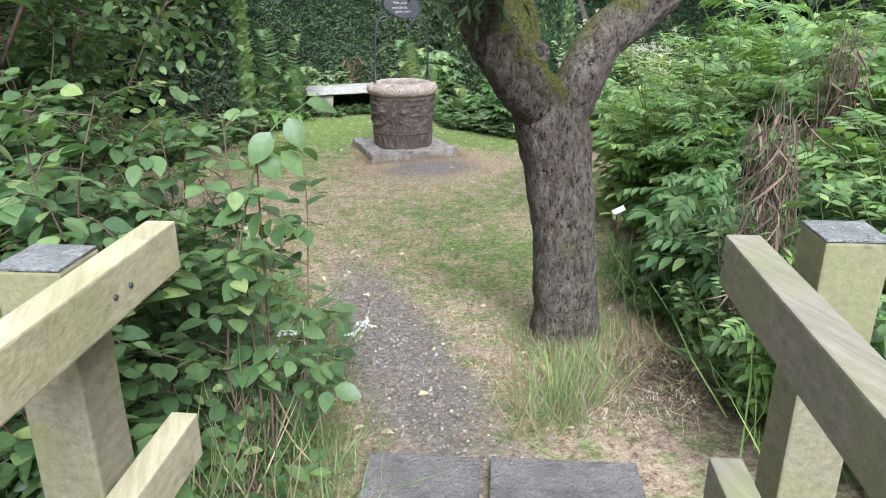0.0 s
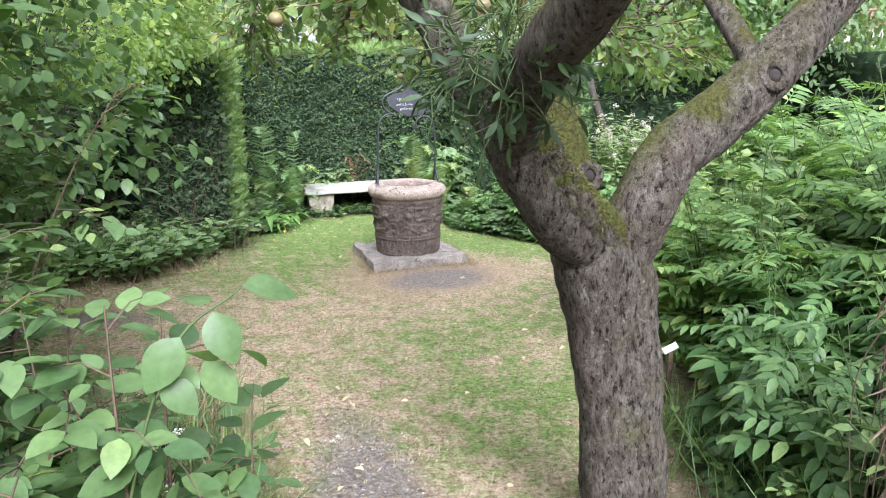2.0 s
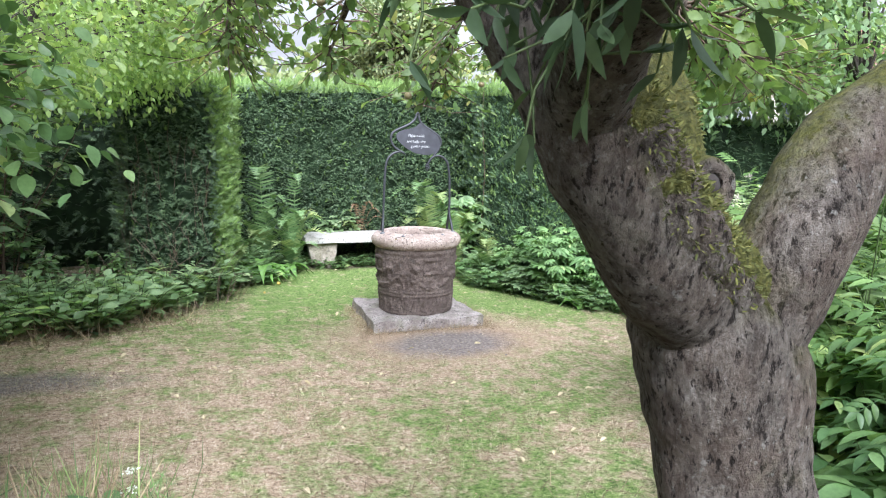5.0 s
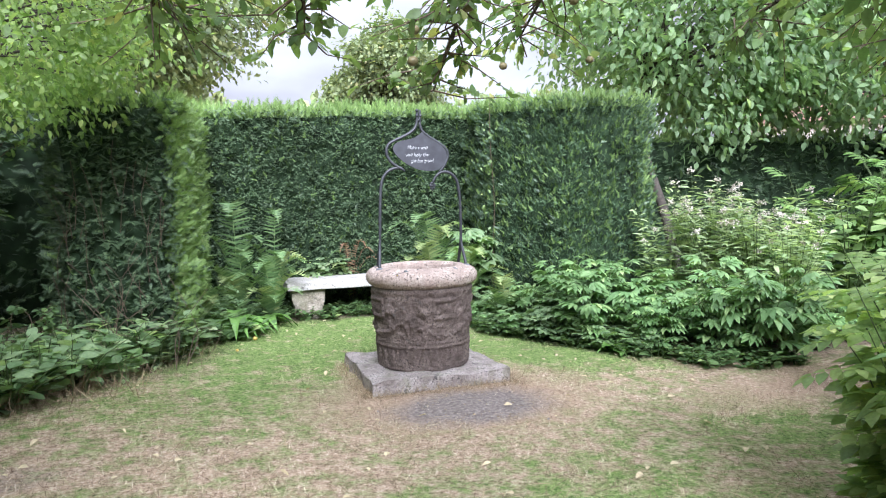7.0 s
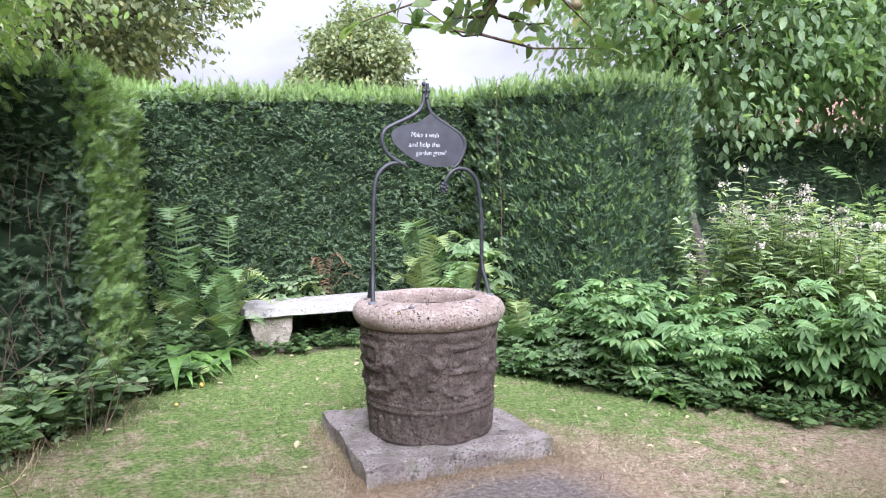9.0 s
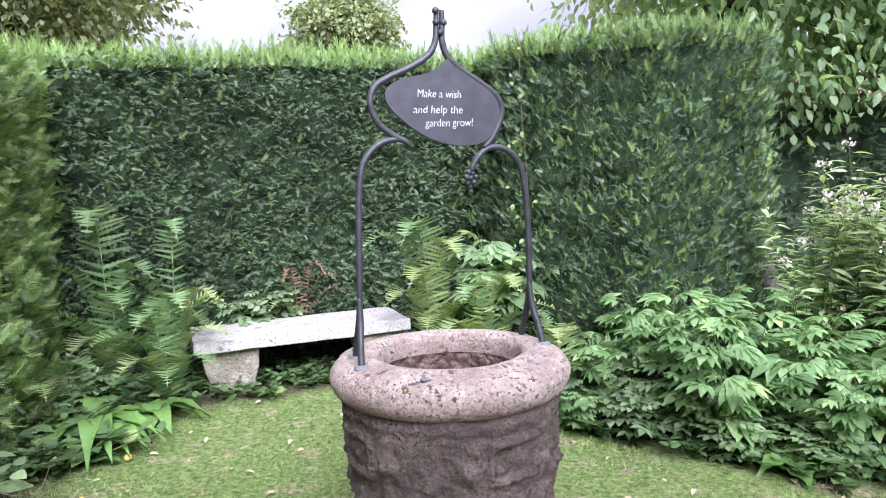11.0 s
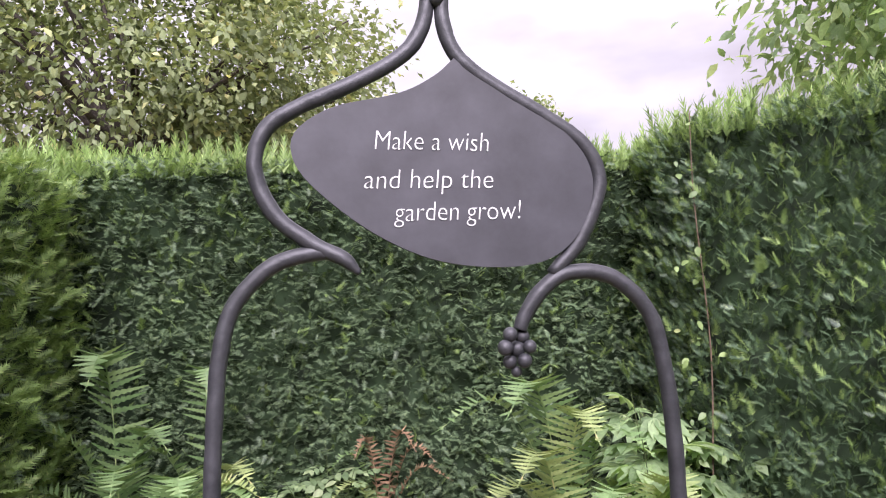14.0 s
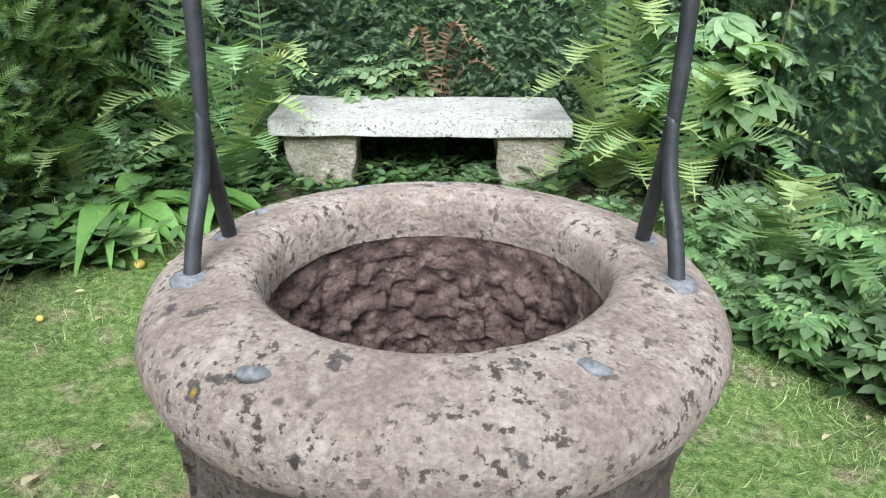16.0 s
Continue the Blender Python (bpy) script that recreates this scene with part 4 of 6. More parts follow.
# ---- plants ----
def herb(name, label, category, group, stems=12, height=0.6, spread=0.35, tmpl=LEAFLET, size=0.12, material=None, per=9, low=0.2, lift=0.25, flower=None, rng=None, stem_r=0.004, head=(0.020, 0.016)):
    """A leafy plant at the origin: curved stems with leaves all along them."""
    rng = rng or RNG
    h = thing(name, label, category, (0, 0, 0), group)
    bm = bmesh.new()
    P, D, S, F = [], [], [], []
    for k in range(stems):
        a, tall = rng.uniform(0, 2 * math.pi), height * rng.uniform(0.72, 1.08)
        lean = spread * math.sqrt(rng.random())
        d = np.array([math.cos(a), math.sin(a), 0])
        r0 = d * lean * 0.25
        pts = np.array([[*(r0 + d * lean * t * t)[:2], tall * (t - 0.10 * t * t * (lean / max(spread, 0.01)))] for t in (0, 0.35, 0.7, 1.0)])
        tube_into(bm, np.column_stack([pts, np.array([1, 0.85, 0.7, 0.4]) * stem_r]), 4, cap=False)
        path = spline(pts, 8)
        for j in range(per):
            t = low + (1 - low) * (j + rng.random() * 0.8) / per
            p = path[min(len(path) - 1, int(t * (len(path) - 1)))]
            b = a + j * 2.4 + rng.normal(0, 0.5)
            P.append(p + np.array([math.cos(b), math.sin(b), 0.3]) * size * 0.22 * rng.random())
            D.append([math.cos(b), math.sin(b), lift + rng.normal(0, 0.2)])
            S.append(size * rng.uniform(0.65, 1.15) * (1 - 0.35 * max(0, t - 0.6) / 0.4))
        F.append(path[-1])
    part("stalk_work", bm, M_STEM, h)
    h.children[-1]["kind"] = "stuff"
    D = np.array(D)
    up = np.array([0, 0, 1.0]) + rng.normal(0, 0.25, D.shape)
    soup_part("foliage", tmpl, frames(D, up, S), P, material, h, "", True)
    if flower:
        n = 30
        q = np.concatenate([f + np.column_stack([rng.normal(0, head[0], (n, 2)), rng.normal(0.0, head[1], n)]) for f in F[::2]])
        soup_part("bloom", ROUND, frames(rand_dirs(len(q), rng), rand_dirs(len(q), rng), np.full(len(q), 0.019)), q, flower, h, "pale fluffy flower heads")
    return h


def leafy_shrub(label, height, spread, stems, twigs, leaves, tmpl, size, material, rng=None, low=0.2, droop=-0.12, group="shrubs beside the path"):
    """A woody shrub at the origin: arching stems, side twigs, leaves held flat along each twig."""
    rng = rng or RNG
    h = thing("shrub", label, "bush", (0, 0, 0), group)
    bm = bmesh.new()
    P, D, S = [], [], []
    for k in range(stems):
        a, tall = rng.uniform(0, 2 * math.pi), height * rng.uniform(0.6, 1.05)
        d = np.array([math.cos(a), math.sin(a), 0.0]) * spread * math.sqrt(rng.random())
        path = spline([d * 0.15, d * 0.35 + np.array([*rng.normal(0, 0.04, 2), tall * 0.4]), d * 0.75 + np.array([*rng.normal(0, 0.05, 2), tall * 0.78]), d * 1.05 + np.array([0, 0, tall])], 6)
        tube_into(bm, np.column_stack([path, np.linspace(0.007, 0.002, len(path))]), 4, cap=False)
        for j in range(twigs):
            t = low + (1 - low) * (j + rng.random()) / twigs
            p = path[min(len(path) - 1, int(t * (len(path) - 1)))]
            b = rng.uniform(0, 2 * math.pi)
            ln = height * rng.uniform(0.10, 0.24) * (1.25 - 0.6 * t)
            u = np.array([math.cos(b), math.sin(b), rng.normal(0.15, 0.25)])
            q = p + u * ln
            tube_into(bm, np.column_stack([np.array([p, (p + q) / 2 + np.array([0, 0, 0.02]), q]), [0.003, 0.002, 0.001]]), 3, cap=False)
            side = np.array([-u[1], u[0], 0.0])
            for i in range(leaves):
                w = 0.15 + 0.85 * (i + 0.4 * rng.random()) / leaves
                s = 1 if i % 2 else -1
                P.append(p + u * ln * w + side * s * 0.12 * size + rng.normal(0, 0.012, 3))
                D.append(u * (0.35 + 0.6 * w) + side * s * rng.uniform(0.4, 1.0) + np.array([0, 0, droop + rng.normal(0, 0.22)]))
                S.append(size * rng.uniform(0.55, 1.2))
    part("branch_work", bm, M_TWIG, h)
    h.children[-1]["kind"] = "stuff"
    D = np.array(D)
    soup_part("foliage", tmpl, frames(D, np.array([0, 0, 1.0]) + rng.normal(0, 0.32, D.shape), S), P, material, h, "", True)
    return h


def plant_out(makers, spots, rng=RNG):
    """Set copies of a few plants at spots of x, y, size."""
    used = set()
    for x, y, s in spots:
        ob = makers[int(rng.integers(len(makers)))]
        m = pose(x, y, gz1(x, y) - 0.02, 0, 0, rng.uniform(0, 360)) @ Matrix.Diagonal((s, s, s * rng.uniform(0.9, 1.1), 1))
        if ob.name in used:
            copy_thing(ob, m)
        else:
            used.add(ob.name)
            ob.matrix_basis = m
    for ob in makers:
        if ob.name not in used:
            for c in list(ob.children):
                bpy.data.objects.remove(c)
            bpy.data.objects.remove(ob)


def scatter(poly, n, gap, rng=RNG, size=(0.8, 1.2)):
    """Spots spread over a plan polygon, no two nearer than gap."""
    xs, ys = np.array(poly)[:, 0], np.array(poly)[:, 1]
    out = []
    for _ in range(n * 40):
        p = (rng.uniform(xs.min(), xs.max()), rng.uniform(ys.min(), ys.max()))
        if inside(p, poly) and all((p[0] - q[0]) ** 2 + (p[1] - q[1]) ** 2 > gap * gap for q in out):
            out.append((*p, rng.uniform(*size)))
            if len(out) >= n:
                break
    return out


def crown_points(centre, radii, clumps, per, rng, flat=0.6):
    """Leaf places in clumps through an uneven crown."""
    d = rand_dirs(clumps, rng)
    r = rng.uniform(0.45, 1.0, (clumps, 1)) ** 0.5
    lump = np.array([1 + 0.42 * noise.noise(Vector(v) * 2.2) for v in d])[:, None]
    c = np.array(centre) + d * r * lump * np.array(radii)
    sp = np.mean(radii) * (0.145 if np.mean(radii) < 2.5 else 0.10)
    p = np.repeat(c, per, 0) + np.clip(rng.normal(0, 1, (clumps * per, 3)), -1.9, 1.9) * np.array([sp, sp, sp * flat])
    return c, p, np.repeat(d, per, 0)


def tree(name, label, at, trunk, centre, radii, clumps, per, tmpl, size, leaf, seed, bark=None, group=""):
    rng = np.random.default_rng(seed)
    t = thing(name, label, "tree", at, group)
    tube("trunk", trunk, bark or M_DARK_BARK, t, "", 10, trunk[0][3] * 0.12, 3.0)
    c, p, d = crown_points(centre, radii, clumps, per, rng)
    bm = bmesh.new()
    foot = np.array(trunk[-1][:3])
    for q in c[:: max(1, clumps // 46)]:
        mid = foot * 0.45 + q * 0.55 + np.array([0, 0, 0.08 * np.linalg.norm(q - foot)])
        r0 = trunk[-1][3] * 0.45
        tube_into(bm, np.column_stack([np.array([foot, mid, q]), [r0, r0 * 0.6, r0 * 0.15]]), 5, cap=False)
    part("branchwork", bm, bark or M_DARK_BARK, t)
    t.children[-1]["kind"] = "stuff"
    along = d * 0.5 + rng.normal(0, 0.6, d.shape) + np.array([0, 0, -0.35])
    soup_part("foliage", tmpl, frames(along, np.array([0, 0, 1.0]) + rng.normal(0, 0.5, d.shape), size * rng.uniform(0.7, 1.2, len(p))), p, leaf, t, "", True)
    return t


# ---- the apple tree ----
apple = thing("apple_tree", "old leaning apple tree with mossy forked trunk and lichen-scaled bark", "tree", (0.45, 3.95, 0.15))
tube("trunk", [(0.47, 3.97, 0.08, 0.235), (0.45, 3.96, 0.24, 0.190), (0.42, 3.93, 0.50, 0.170), (0.392, 3.93, 0.80, 0.162), (0.358, 3.96, 1.10, 0.168), (0.328, 3.975, 1.30, 0.180), (0.262, 3.965, 1.45, 0.168), (0.20, 3.95, 1.53, 0.12)], M_BARK, apple, "", 64, 0.013, 7.0, 14)
APPLE_LIMBS = {
    "west": [(0.31, 3.98, 1.36, 0.145), (0.21, 3.94, 1.48, 0.125), (0.095, 3.87, 1.565, 0.112), (0.01, 3.83, 1.645, 0.104), (-0.055, 3.82, 1.73, 0.099), (-0.115, 3.81, 1.82, 0.094), (-0.18, 3.84, 1.95, 0.088), (-0.28, 3.88, 2.11, 0.078), (-0.40, 3.95, 2.32, 0.065), (-0.50, 4.5, 2.62, 0.045), (-0.35, 5.4, 2.78, 0.03), (-0.10, 6.4, 2.62, 0.018), (-0.12, 7.5, 2.25, 0.006)],
    "near": [(-0.12, 3.84, 1.82, 0.075), (-0.19, 3.62, 2.0, 0.082), (-0.235, 3.36, 2.12, 0.080), (-0.22, 3.10, 2.28, 0.072), (-0.22, 2.6, 2.62, 0.05), (-0.45, 1.8, 2.95, 0.03), (-0.8, 1.0, 3.05, 0.012)],
    "middle": [(0.235, 3.97, 1.46, 0.11), (0.15, 3.965, 1.62, 0.116), (0.115, 3.97, 1.78, 0.108), (0.125, 4.07, 1.98, 0.086), (0.17, 4.3, 2.25, 0.066), (0.32, 4.9, 2.60, 0.045), (0.50, 6.0, 2.72, 0.03), (0.62, 7.1, 2.42, 0.018), (0.66, 7.9, 2.02, 0.006)],
    "east": [(0.34, 3.96, 1.38, 0.13), (0.43, 3.89, 1.62, 0.118), (0.53, 3.90, 1.79, 0.112), (0.77, 3.90, 1.95, 0.110), (1.05, 3.91, 2.19, 0.098), (1.40, 3.95, 2.52, 0.075), (1.9, 4.3, 2.9, 0.05), (2.5, 5.2, 3.1, 0.03), (2.6, 6.6, 2.75, 0.015), (2.4, 7.6, 2.35, 0.006)],
    "back": [(0.16, 4.15, 2.05, 0.04), (0.55, 4.7, 2.28, 0.032), (1.2, 5.3, 2.22, 0.027), (1.8, 5.9, 2.24, 0.022), (2.5, 6.4, 2.26, 0.018), (3.1, 7.2, 2.3, 0.008)],
    "front": [(-0.38, 5.3, 2.77, 0.024), (-0.58, 6.1, 2.74, 0.018), (-0.70, 6.9, 2.55, 0.012), (-0.72, 7.6, 2.30, 0.005)],
    "high": [(0.9, 3.92, 2.08, 0.05), (0.95, 4.6, 2.6, 0.04), (1.1, 5.8, 2.9, 0.028), (1.25, 7.2, 2.75, 0.015), (1.35, 8.3, 2.42, 0.005)],
}
for nm, rows in APPLE_LIMBS.items():
    r = rows[0][3] > 0.07
    tube("limb", rows, M_BARK_MOSS if nm == "middle" else M_BARK, apple, "", 24 if r else 10, 0.012 if r else 0.004, 7.0, 8)
for kx, ky, kz, ux, uy, kr in ((0.16, 3.832, 1.735, 0.1, -1.0, 0.038), (0.86, 3.80, 2.06, -0.3, -0.9, 0.042), (0.74, 3.80, 1.97, -0.2, -1.0, 0.02)):
    bm = bmesh.new()
    n = Vector((ux, uy, 0.25)).normalized()
    t1 = n.orthogonal().normalized()
    t2 = n.cross(t1)
    ring = [Vector((kx, ky, kz)) + (t1 * math.cos(a) + t2 * math.sin(a)) * kr for a in np.linspace(0, 2 * math.pi, 15)]
    tube_into(bm, [(*p, kr * 0.45) for p in ring], 7, 0.004, 30.0, False)
    part("knot", bm, M_BARK, apple, "healed pruning knot")
    # no cavity: a near-black ball paints the shade inside the knot
    bm = bmesh.new()
    bmesh.ops.create_uvsphere(bm, u_segments=10, v_segments=6, radius=kr * 0.7, matrix=Matrix.Translation(Vector((kx, ky, kz)) - n * kr * 0.35))
    part("knot_hollow", bm, M_HOLLOW_SHADE, apple, "ball coloured near-black for the shade of a hollow")
cushion = [(x + 0.052, y - 0.045, z + 0.040, r * 0.66) for x, y, z, r in APPLE_LIMBS["west"][1:6]]
tube("moss", [(0.285, 3.90, 1.44, 0.05)] + cushion + [(-0.075, 3.77, 1.86, 0.03)], M_BARK_MOSS, apple, "thick yellow-green moss cushion", 18, 0.014, 16.0, 8)
mr = np.random.default_rng(61)
strip = spline(cushion + [(0.15, 3.965, 1.62, 0.105), (0.115, 3.97, 1.78, 0.098), (0.115, 4.0, 1.9, 0.09)], 30)
pick = strip[mr.integers(0, len(strip), 5200)]
md = unit(mr.normal(0, 1, (5200, 3)) + np.array([0.25, -0.55, 0.35]))
soup_part("moss_tuft", LANCE, frames(md + mr.normal(0, 0.5, md.shape), mr.normal(size=md.shape), mr.uniform(0.008, 0.018, 5200)), pick[:, :3] + md * pick[:, 3:4] * 1.0, M_MOSS, apple, "fine tufts of moss")
rng = np.random.default_rng(11)
tw = bmesh.new()
LP, LD, FRUIT = [], [], []
for nm, rows in APPLE_LIMBS.items():
    path = spline(rows, 8)
    start = {"west": 60, "near": 26, "middle": 40, "east": 42, "back": 10, "high": 10, "front": 3}[nm]
    for i in range(start, len(path)):
        for _ in range(6 if nm != "near" else 4):
            p = path[i, :3]
            ln = rng.uniform(0.12, 0.50)
            a = rng.uniform(0, 2 * math.pi)
            d = unit(np.array([math.cos(a), math.sin(a), rng.normal(-0.25, 0.5)]))
            q = p + d * ln + np.array([0, 0, -0.10 * ln])
            if q[2] < 1.97 or (q[1] < 5.6 and q[0] < 0.2 and q[2] < 2.25):
                continue
            mid = (p + q) / 2 + rng.normal(0, 0.03, 3)
            tube_into(tw, np.column_stack([np.array([p, mid, q]), [0.006, 0.004, 0.002]]), 4, cap=False)
            for t in np.linspace(0.25, 1.0, int(4 + ln * 14)):
                LP.append(p * (1 - t) ** 2 + 2 * mid * t * (1 - t) + q * t * t)
                LD.append(d + rng.normal(0, 0.7, 3) + np.array([0, 0, -0.25]))
            if rng.random() < 0.06 and nm in ("west", "middle", "high"):
                FRUIT.append(q)
part("twig_work", tw, M_TWIG, apple)
apple.children[-1]["kind"] = "stuff"
LP, LD = np.array(LP), np.array(LD)
soup_part("foliage", OVATE, frames(LD, np.array([0, 0, 1.0]) + rng.normal(0, 0.5, LD.shape), rng.uniform(0.05, 0.085, len(LP))), LP, M_APPLE, apple, "", True)
for q in FRUIT:
    bm = bmesh.new()
    bmesh.ops.create_uvsphere(bm, u_segments=12, v_segments=8, radius=0.026, matrix=Matrix.Translation(Vector(q) - Vector((0, 0, 0.03))) @ Matrix.Diagonal((1, 1, 0.88, 1)))
    part("apple", bm, M_APPLE_FRUIT, apple, "small dull russet apple")

mistle = thing("mistletoe", "grey-green mistletoe clump hanging on the apple limb", "mistletoe", (-0.27, 3.5, 2.12))
bm = bmesh.new()
MP, MD = [], []
for k in range(190):
    p = np.array([-0.27, 3.5, 2.15]) + rng.normal(0, 0.075, 3)
    d = unit(rng.normal(0, 1, 3) + np.array([-0.2, -0.1, -0.5]))
    for s in range(3):
        q = p + d * 0.055
        tube_into(bm, np.column_stack([np.array([p, q]), [0.0022, 0.0018]]), 4, cap=False)
        p = q
        d = unit(d + rng.normal(0, 0.45, 3) + np.array([0, 0, -0.1]))
    for s in (-1, 1):
        MP.append(p)
        MD.append(d + s * 0.55 * unit(np.cross(d, rng.normal(size=3))))
part("stalk_work", bm, M_STEM, mistle)
mistle.children[-1]["kind"] = "stuff"
MD = np.array(MD)
soup_part("foliage", LANCE, frames(MD, rng.normal(size=MD.shape), rng.uniform(0.05, 0.078, len(MP))), MP, M_MISTLE, mistle, "", True)


# ---- ferns beside the bench ----
def frond(name, base, lean, height, reach, width, material, parent, pairs=15, seed=0, curl=0.5):
    """One fern frond: an arching midrib with tapering, toothed leaflets."""
    rg = np.random.default_rng(seed)
    d = unit(np.array([lean[0], lean[1], 0.0]))
    side = np.array([-d[1], d[0], 0])
    v, f = [], []
    path = spline([np.array(base) + d * reach * t ** 1.5 + np.array([0, 0, height * (1.25 * t - curl * 0.5 * t * t) / (1.25 - curl * 0.5)]) for t in (0, 0.33, 0.66, 1.0)], 12)

    def blade(p, q, w, nrm):
        o = len(v)
        u = unit(q - p)
        s = unit(np.cross(u, nrm)) * w
        v.extend([p - s * 0.4, p + s * 0.4, p * 0.5 + q * 0.5 + s, q, p * 0.5 + q * 0.5 - s])
        f.append((o, o + 1, o + 2, o + 3, o + 4))

    n = len(path)
    for k in range(pairs):
        t = 0.16 + 0.82 * k / pairs
        i = min(n - 2, int(t * (n - 1)))
        p, u = path[i], unit(path[i + 1] - path[i])
        nrm = unit(np.cross(side, u))
        ln = width * max(0.05, math.sin(math.pi * t ** 0.75)) ** 0.85
        for s in (-1, 1):
            tip = p + side * s * ln + u * ln * 0.24 - nrm * ln * 0.28 + rg.normal(0, 0.006, 3)
            wd = 0.0150 * (width / 0.12) ** 0.6 * (1.15 - 0.5 * t)
            o = len(v)
            ax = unit(tip - p)
            cr = unit(np.cross(ax, nrm))
            m = 6
            for j in range(m + 1):
                g = j / m
                w = wd * (1 - 0.85 * g ** 1.5)
                c = p + (tip - p) * g - nrm * 0.05 * ln * g * g
                v.extend([c - cr * w, c + cr * w])
                if j < m:
                    c2 = p + (tip - p) * (g + 0.62 / m) - nrm * 0.05 * ln * g * g
                    v.extend([c2 - cr * w * 0.5, c2 + cr * w * 0.5])
            for j in range(2 * m):
                k0 = o + 2 * j
                f.append((k0, k0 + 1, k0 + 3, k0 + 2))
    for i in range(n - 1):
        blade(path[i], path[i + 1] + (path[i + 1] - path[i]) * 0.3, 0.004, np.array([side[1], -side[0], 0.2]))
    return mesh_from(name, v, f, material, parent, "", False)


def fern(label, at, fronds):
    f = thing("fern", label, "fern", (*at, gz1(*at)), "ferns by the bench")
    for k, (lx, ly, h, r, w, mat) in enumerate(fronds):
        frond("frond", (at[0] + 0.02 * lx, at[1] + 0.02 * ly, gz1(*at)), (lx, ly), h * 1.0, r * 1.25, w * 0.92, mat, f, 25, 100 + k + int(50 * abs(at[0])), 1.7)
    return f


O, Y = M_FERN, M_FERN_OLD
fern("tall green fern with upright fronds against the dark hedge", (-0.36, 12.36), [(-0.15, -0.5, 1.12, 0.22, 0.19, O), (0.5, -0.4, 0.80, 0.30, 0.14, O), (-0.9, -0.5, 0.80, 0.42, 0.16, O), (0.2, -0.9, 0.66, 0.42, 0.16, O), (-0.9, -0.9, 0.50, 0.5, 0.15, O), (0.9, -0.6, 0.55, 0.45, 0.14, O), (-0.3, -1.0, 0.44, 0.55, 0.16, Y), (-1.0, -0.3, 0.55, 0.5, 0.14, O), (0.6, -1.0, 0.38, 0.55, 0.15, O), (-0.6, -1.0, 0.30, 0.6, 0.15, O)])
fern("tall green fern with upright fronds against the dark hedge", (0.04, 12.42), [(0.1, -0.4, 1.06, 0.18, 0.12, O), (-0.8, -0.5, 0.72, 0.36, 0.13, O), (0.6, -0.6, 0.64, 0.32, 0.12, Y), (-0.3, -0.9, 0.60, 0.42, 0.13, O), (0.4, -0.9, 0.50, 0.40, 0.13, O)])
fern("arching pale green fern spilling over the end of the bench", (-0.02, 11.98), [(1.0, -0.1, 0.62, 0.34, 0.13, Y), (0.9, -0.5, 0.46, 0.38, 0.14, Y), (0.6, -0.9, 0.34, 0.42, 0.13, O), (-0.9, -0.5, 0.48, 0.42, 0.14, O), (-0.5, -0.9, 0.36, 0.45, 0.14, Y), (0.2, -0.5, 0.68, 0.24, 0.15, O), (-0.3, -0.6, 0.58, 0.3, 0.14, O), (0.8, -0.2, 0.60, 0.34, 0.13, O), (-0.9, -0.9, 0.25, 0.45, 0.13, O), (0.0, -1.0, 0.30, 0.45, 0.14, O)])
fern("yellow-green fern with arching fronds beside the bench", (1.84, 12.05), [(-0.8, -0.25, 0.92, 0.55, 0.14, O), (-0.45, -0.5, 1.0, 0.42, 0.19, O), (0.05, -0.5, 0.88, 0.36, 0.16, Y), (-0.9, -0.6, 0.58, 0.45, 0.16, Y), (-0.4, -0.9, 0.44, 0.55, 0.17, Y), (0.3, -0.9, 0.50, 0.58, 0.17, Y), (0.9, -0.6, 0.6, 0.52, 0.16, Y), (-0.6, -0.8, 0.72, 0.42, 0.16, Y), (0.5, -0.7, 0.80, 0.42, 0.15, O), (-0.8, -0.9, 0.28, 0.5, 0.15, Y), (0.0, -1.0, 0.32, 0.6, 0.16, Y), (0.7, -0.9, 0.38, 0.65, 0.16, O)])
fern("yellow-green fern with arching fronds beside the bench", (2.05, 11.62), [(-0.8, -0.6, 0.46, 0.45, 0.15, Y), (-0.2, -1, 0.42, 0.5, 0.15, Y), (0.6, -0.8, 0.48, 0.46, 0.15, O), (-0.5, -0.5, 0.66, 0.3, 0.15, O), (0.2, -0.6, 0.7, 0.3, 0.15, Y), (-0.9, -0.2, 0.4, 0.45, 0.14, O), (0.9, -0.3, 0.5, 0.45, 0.14, Y)])
fern("low green fern among leafy plants", (2.3, 11.0), [(-0.8, -0.6, 0.36, 0.36, 0.14, O), (0.1, -1, 0.34, 0.42, 0.14, O), (0.9, -0.4, 0.40, 0.40, 0.13, O), (-0.3, -0.5, 0.52, 0.24, 0.13, Y), (-0.9, -0.2, 0.42, 0.34, 0.13, O)])
fern("small fern with brown dead fronds behind the bench", (0.95, 12.58), [(1.0, -0.3, 0.64, 0.24, 0.07, M_FERN_DRY), (0.5, -0.4, 0.72, 0.18, 0.07, M_FERN_DRY), (-0.4, -0.4, 0.70, 0.16, 0.06, M_FERN_DRY), (1.0, -0.2, 0.54, 0.30, 0.07, M_FERN_DRY), (-0.9, -0.3, 0.62, 0.24, 0.07, O), (-0.7, -0.5, 0.50, 0.26, 0.07, Y)])
fern("fading brownish fern at the foot of the hedge", (-0.72, 11.75), [(-0.9, -0.6, 0.35, 0.4, 0.12, M_FERN_DRY), (0.2, -0.9, 0.32, 0.4, 0.13, Y), (-0.3, -0.9, 0.45, 0.3, 0.12, O), (0.8, -0.6, 0.38, 0.35, 0.12, O)])


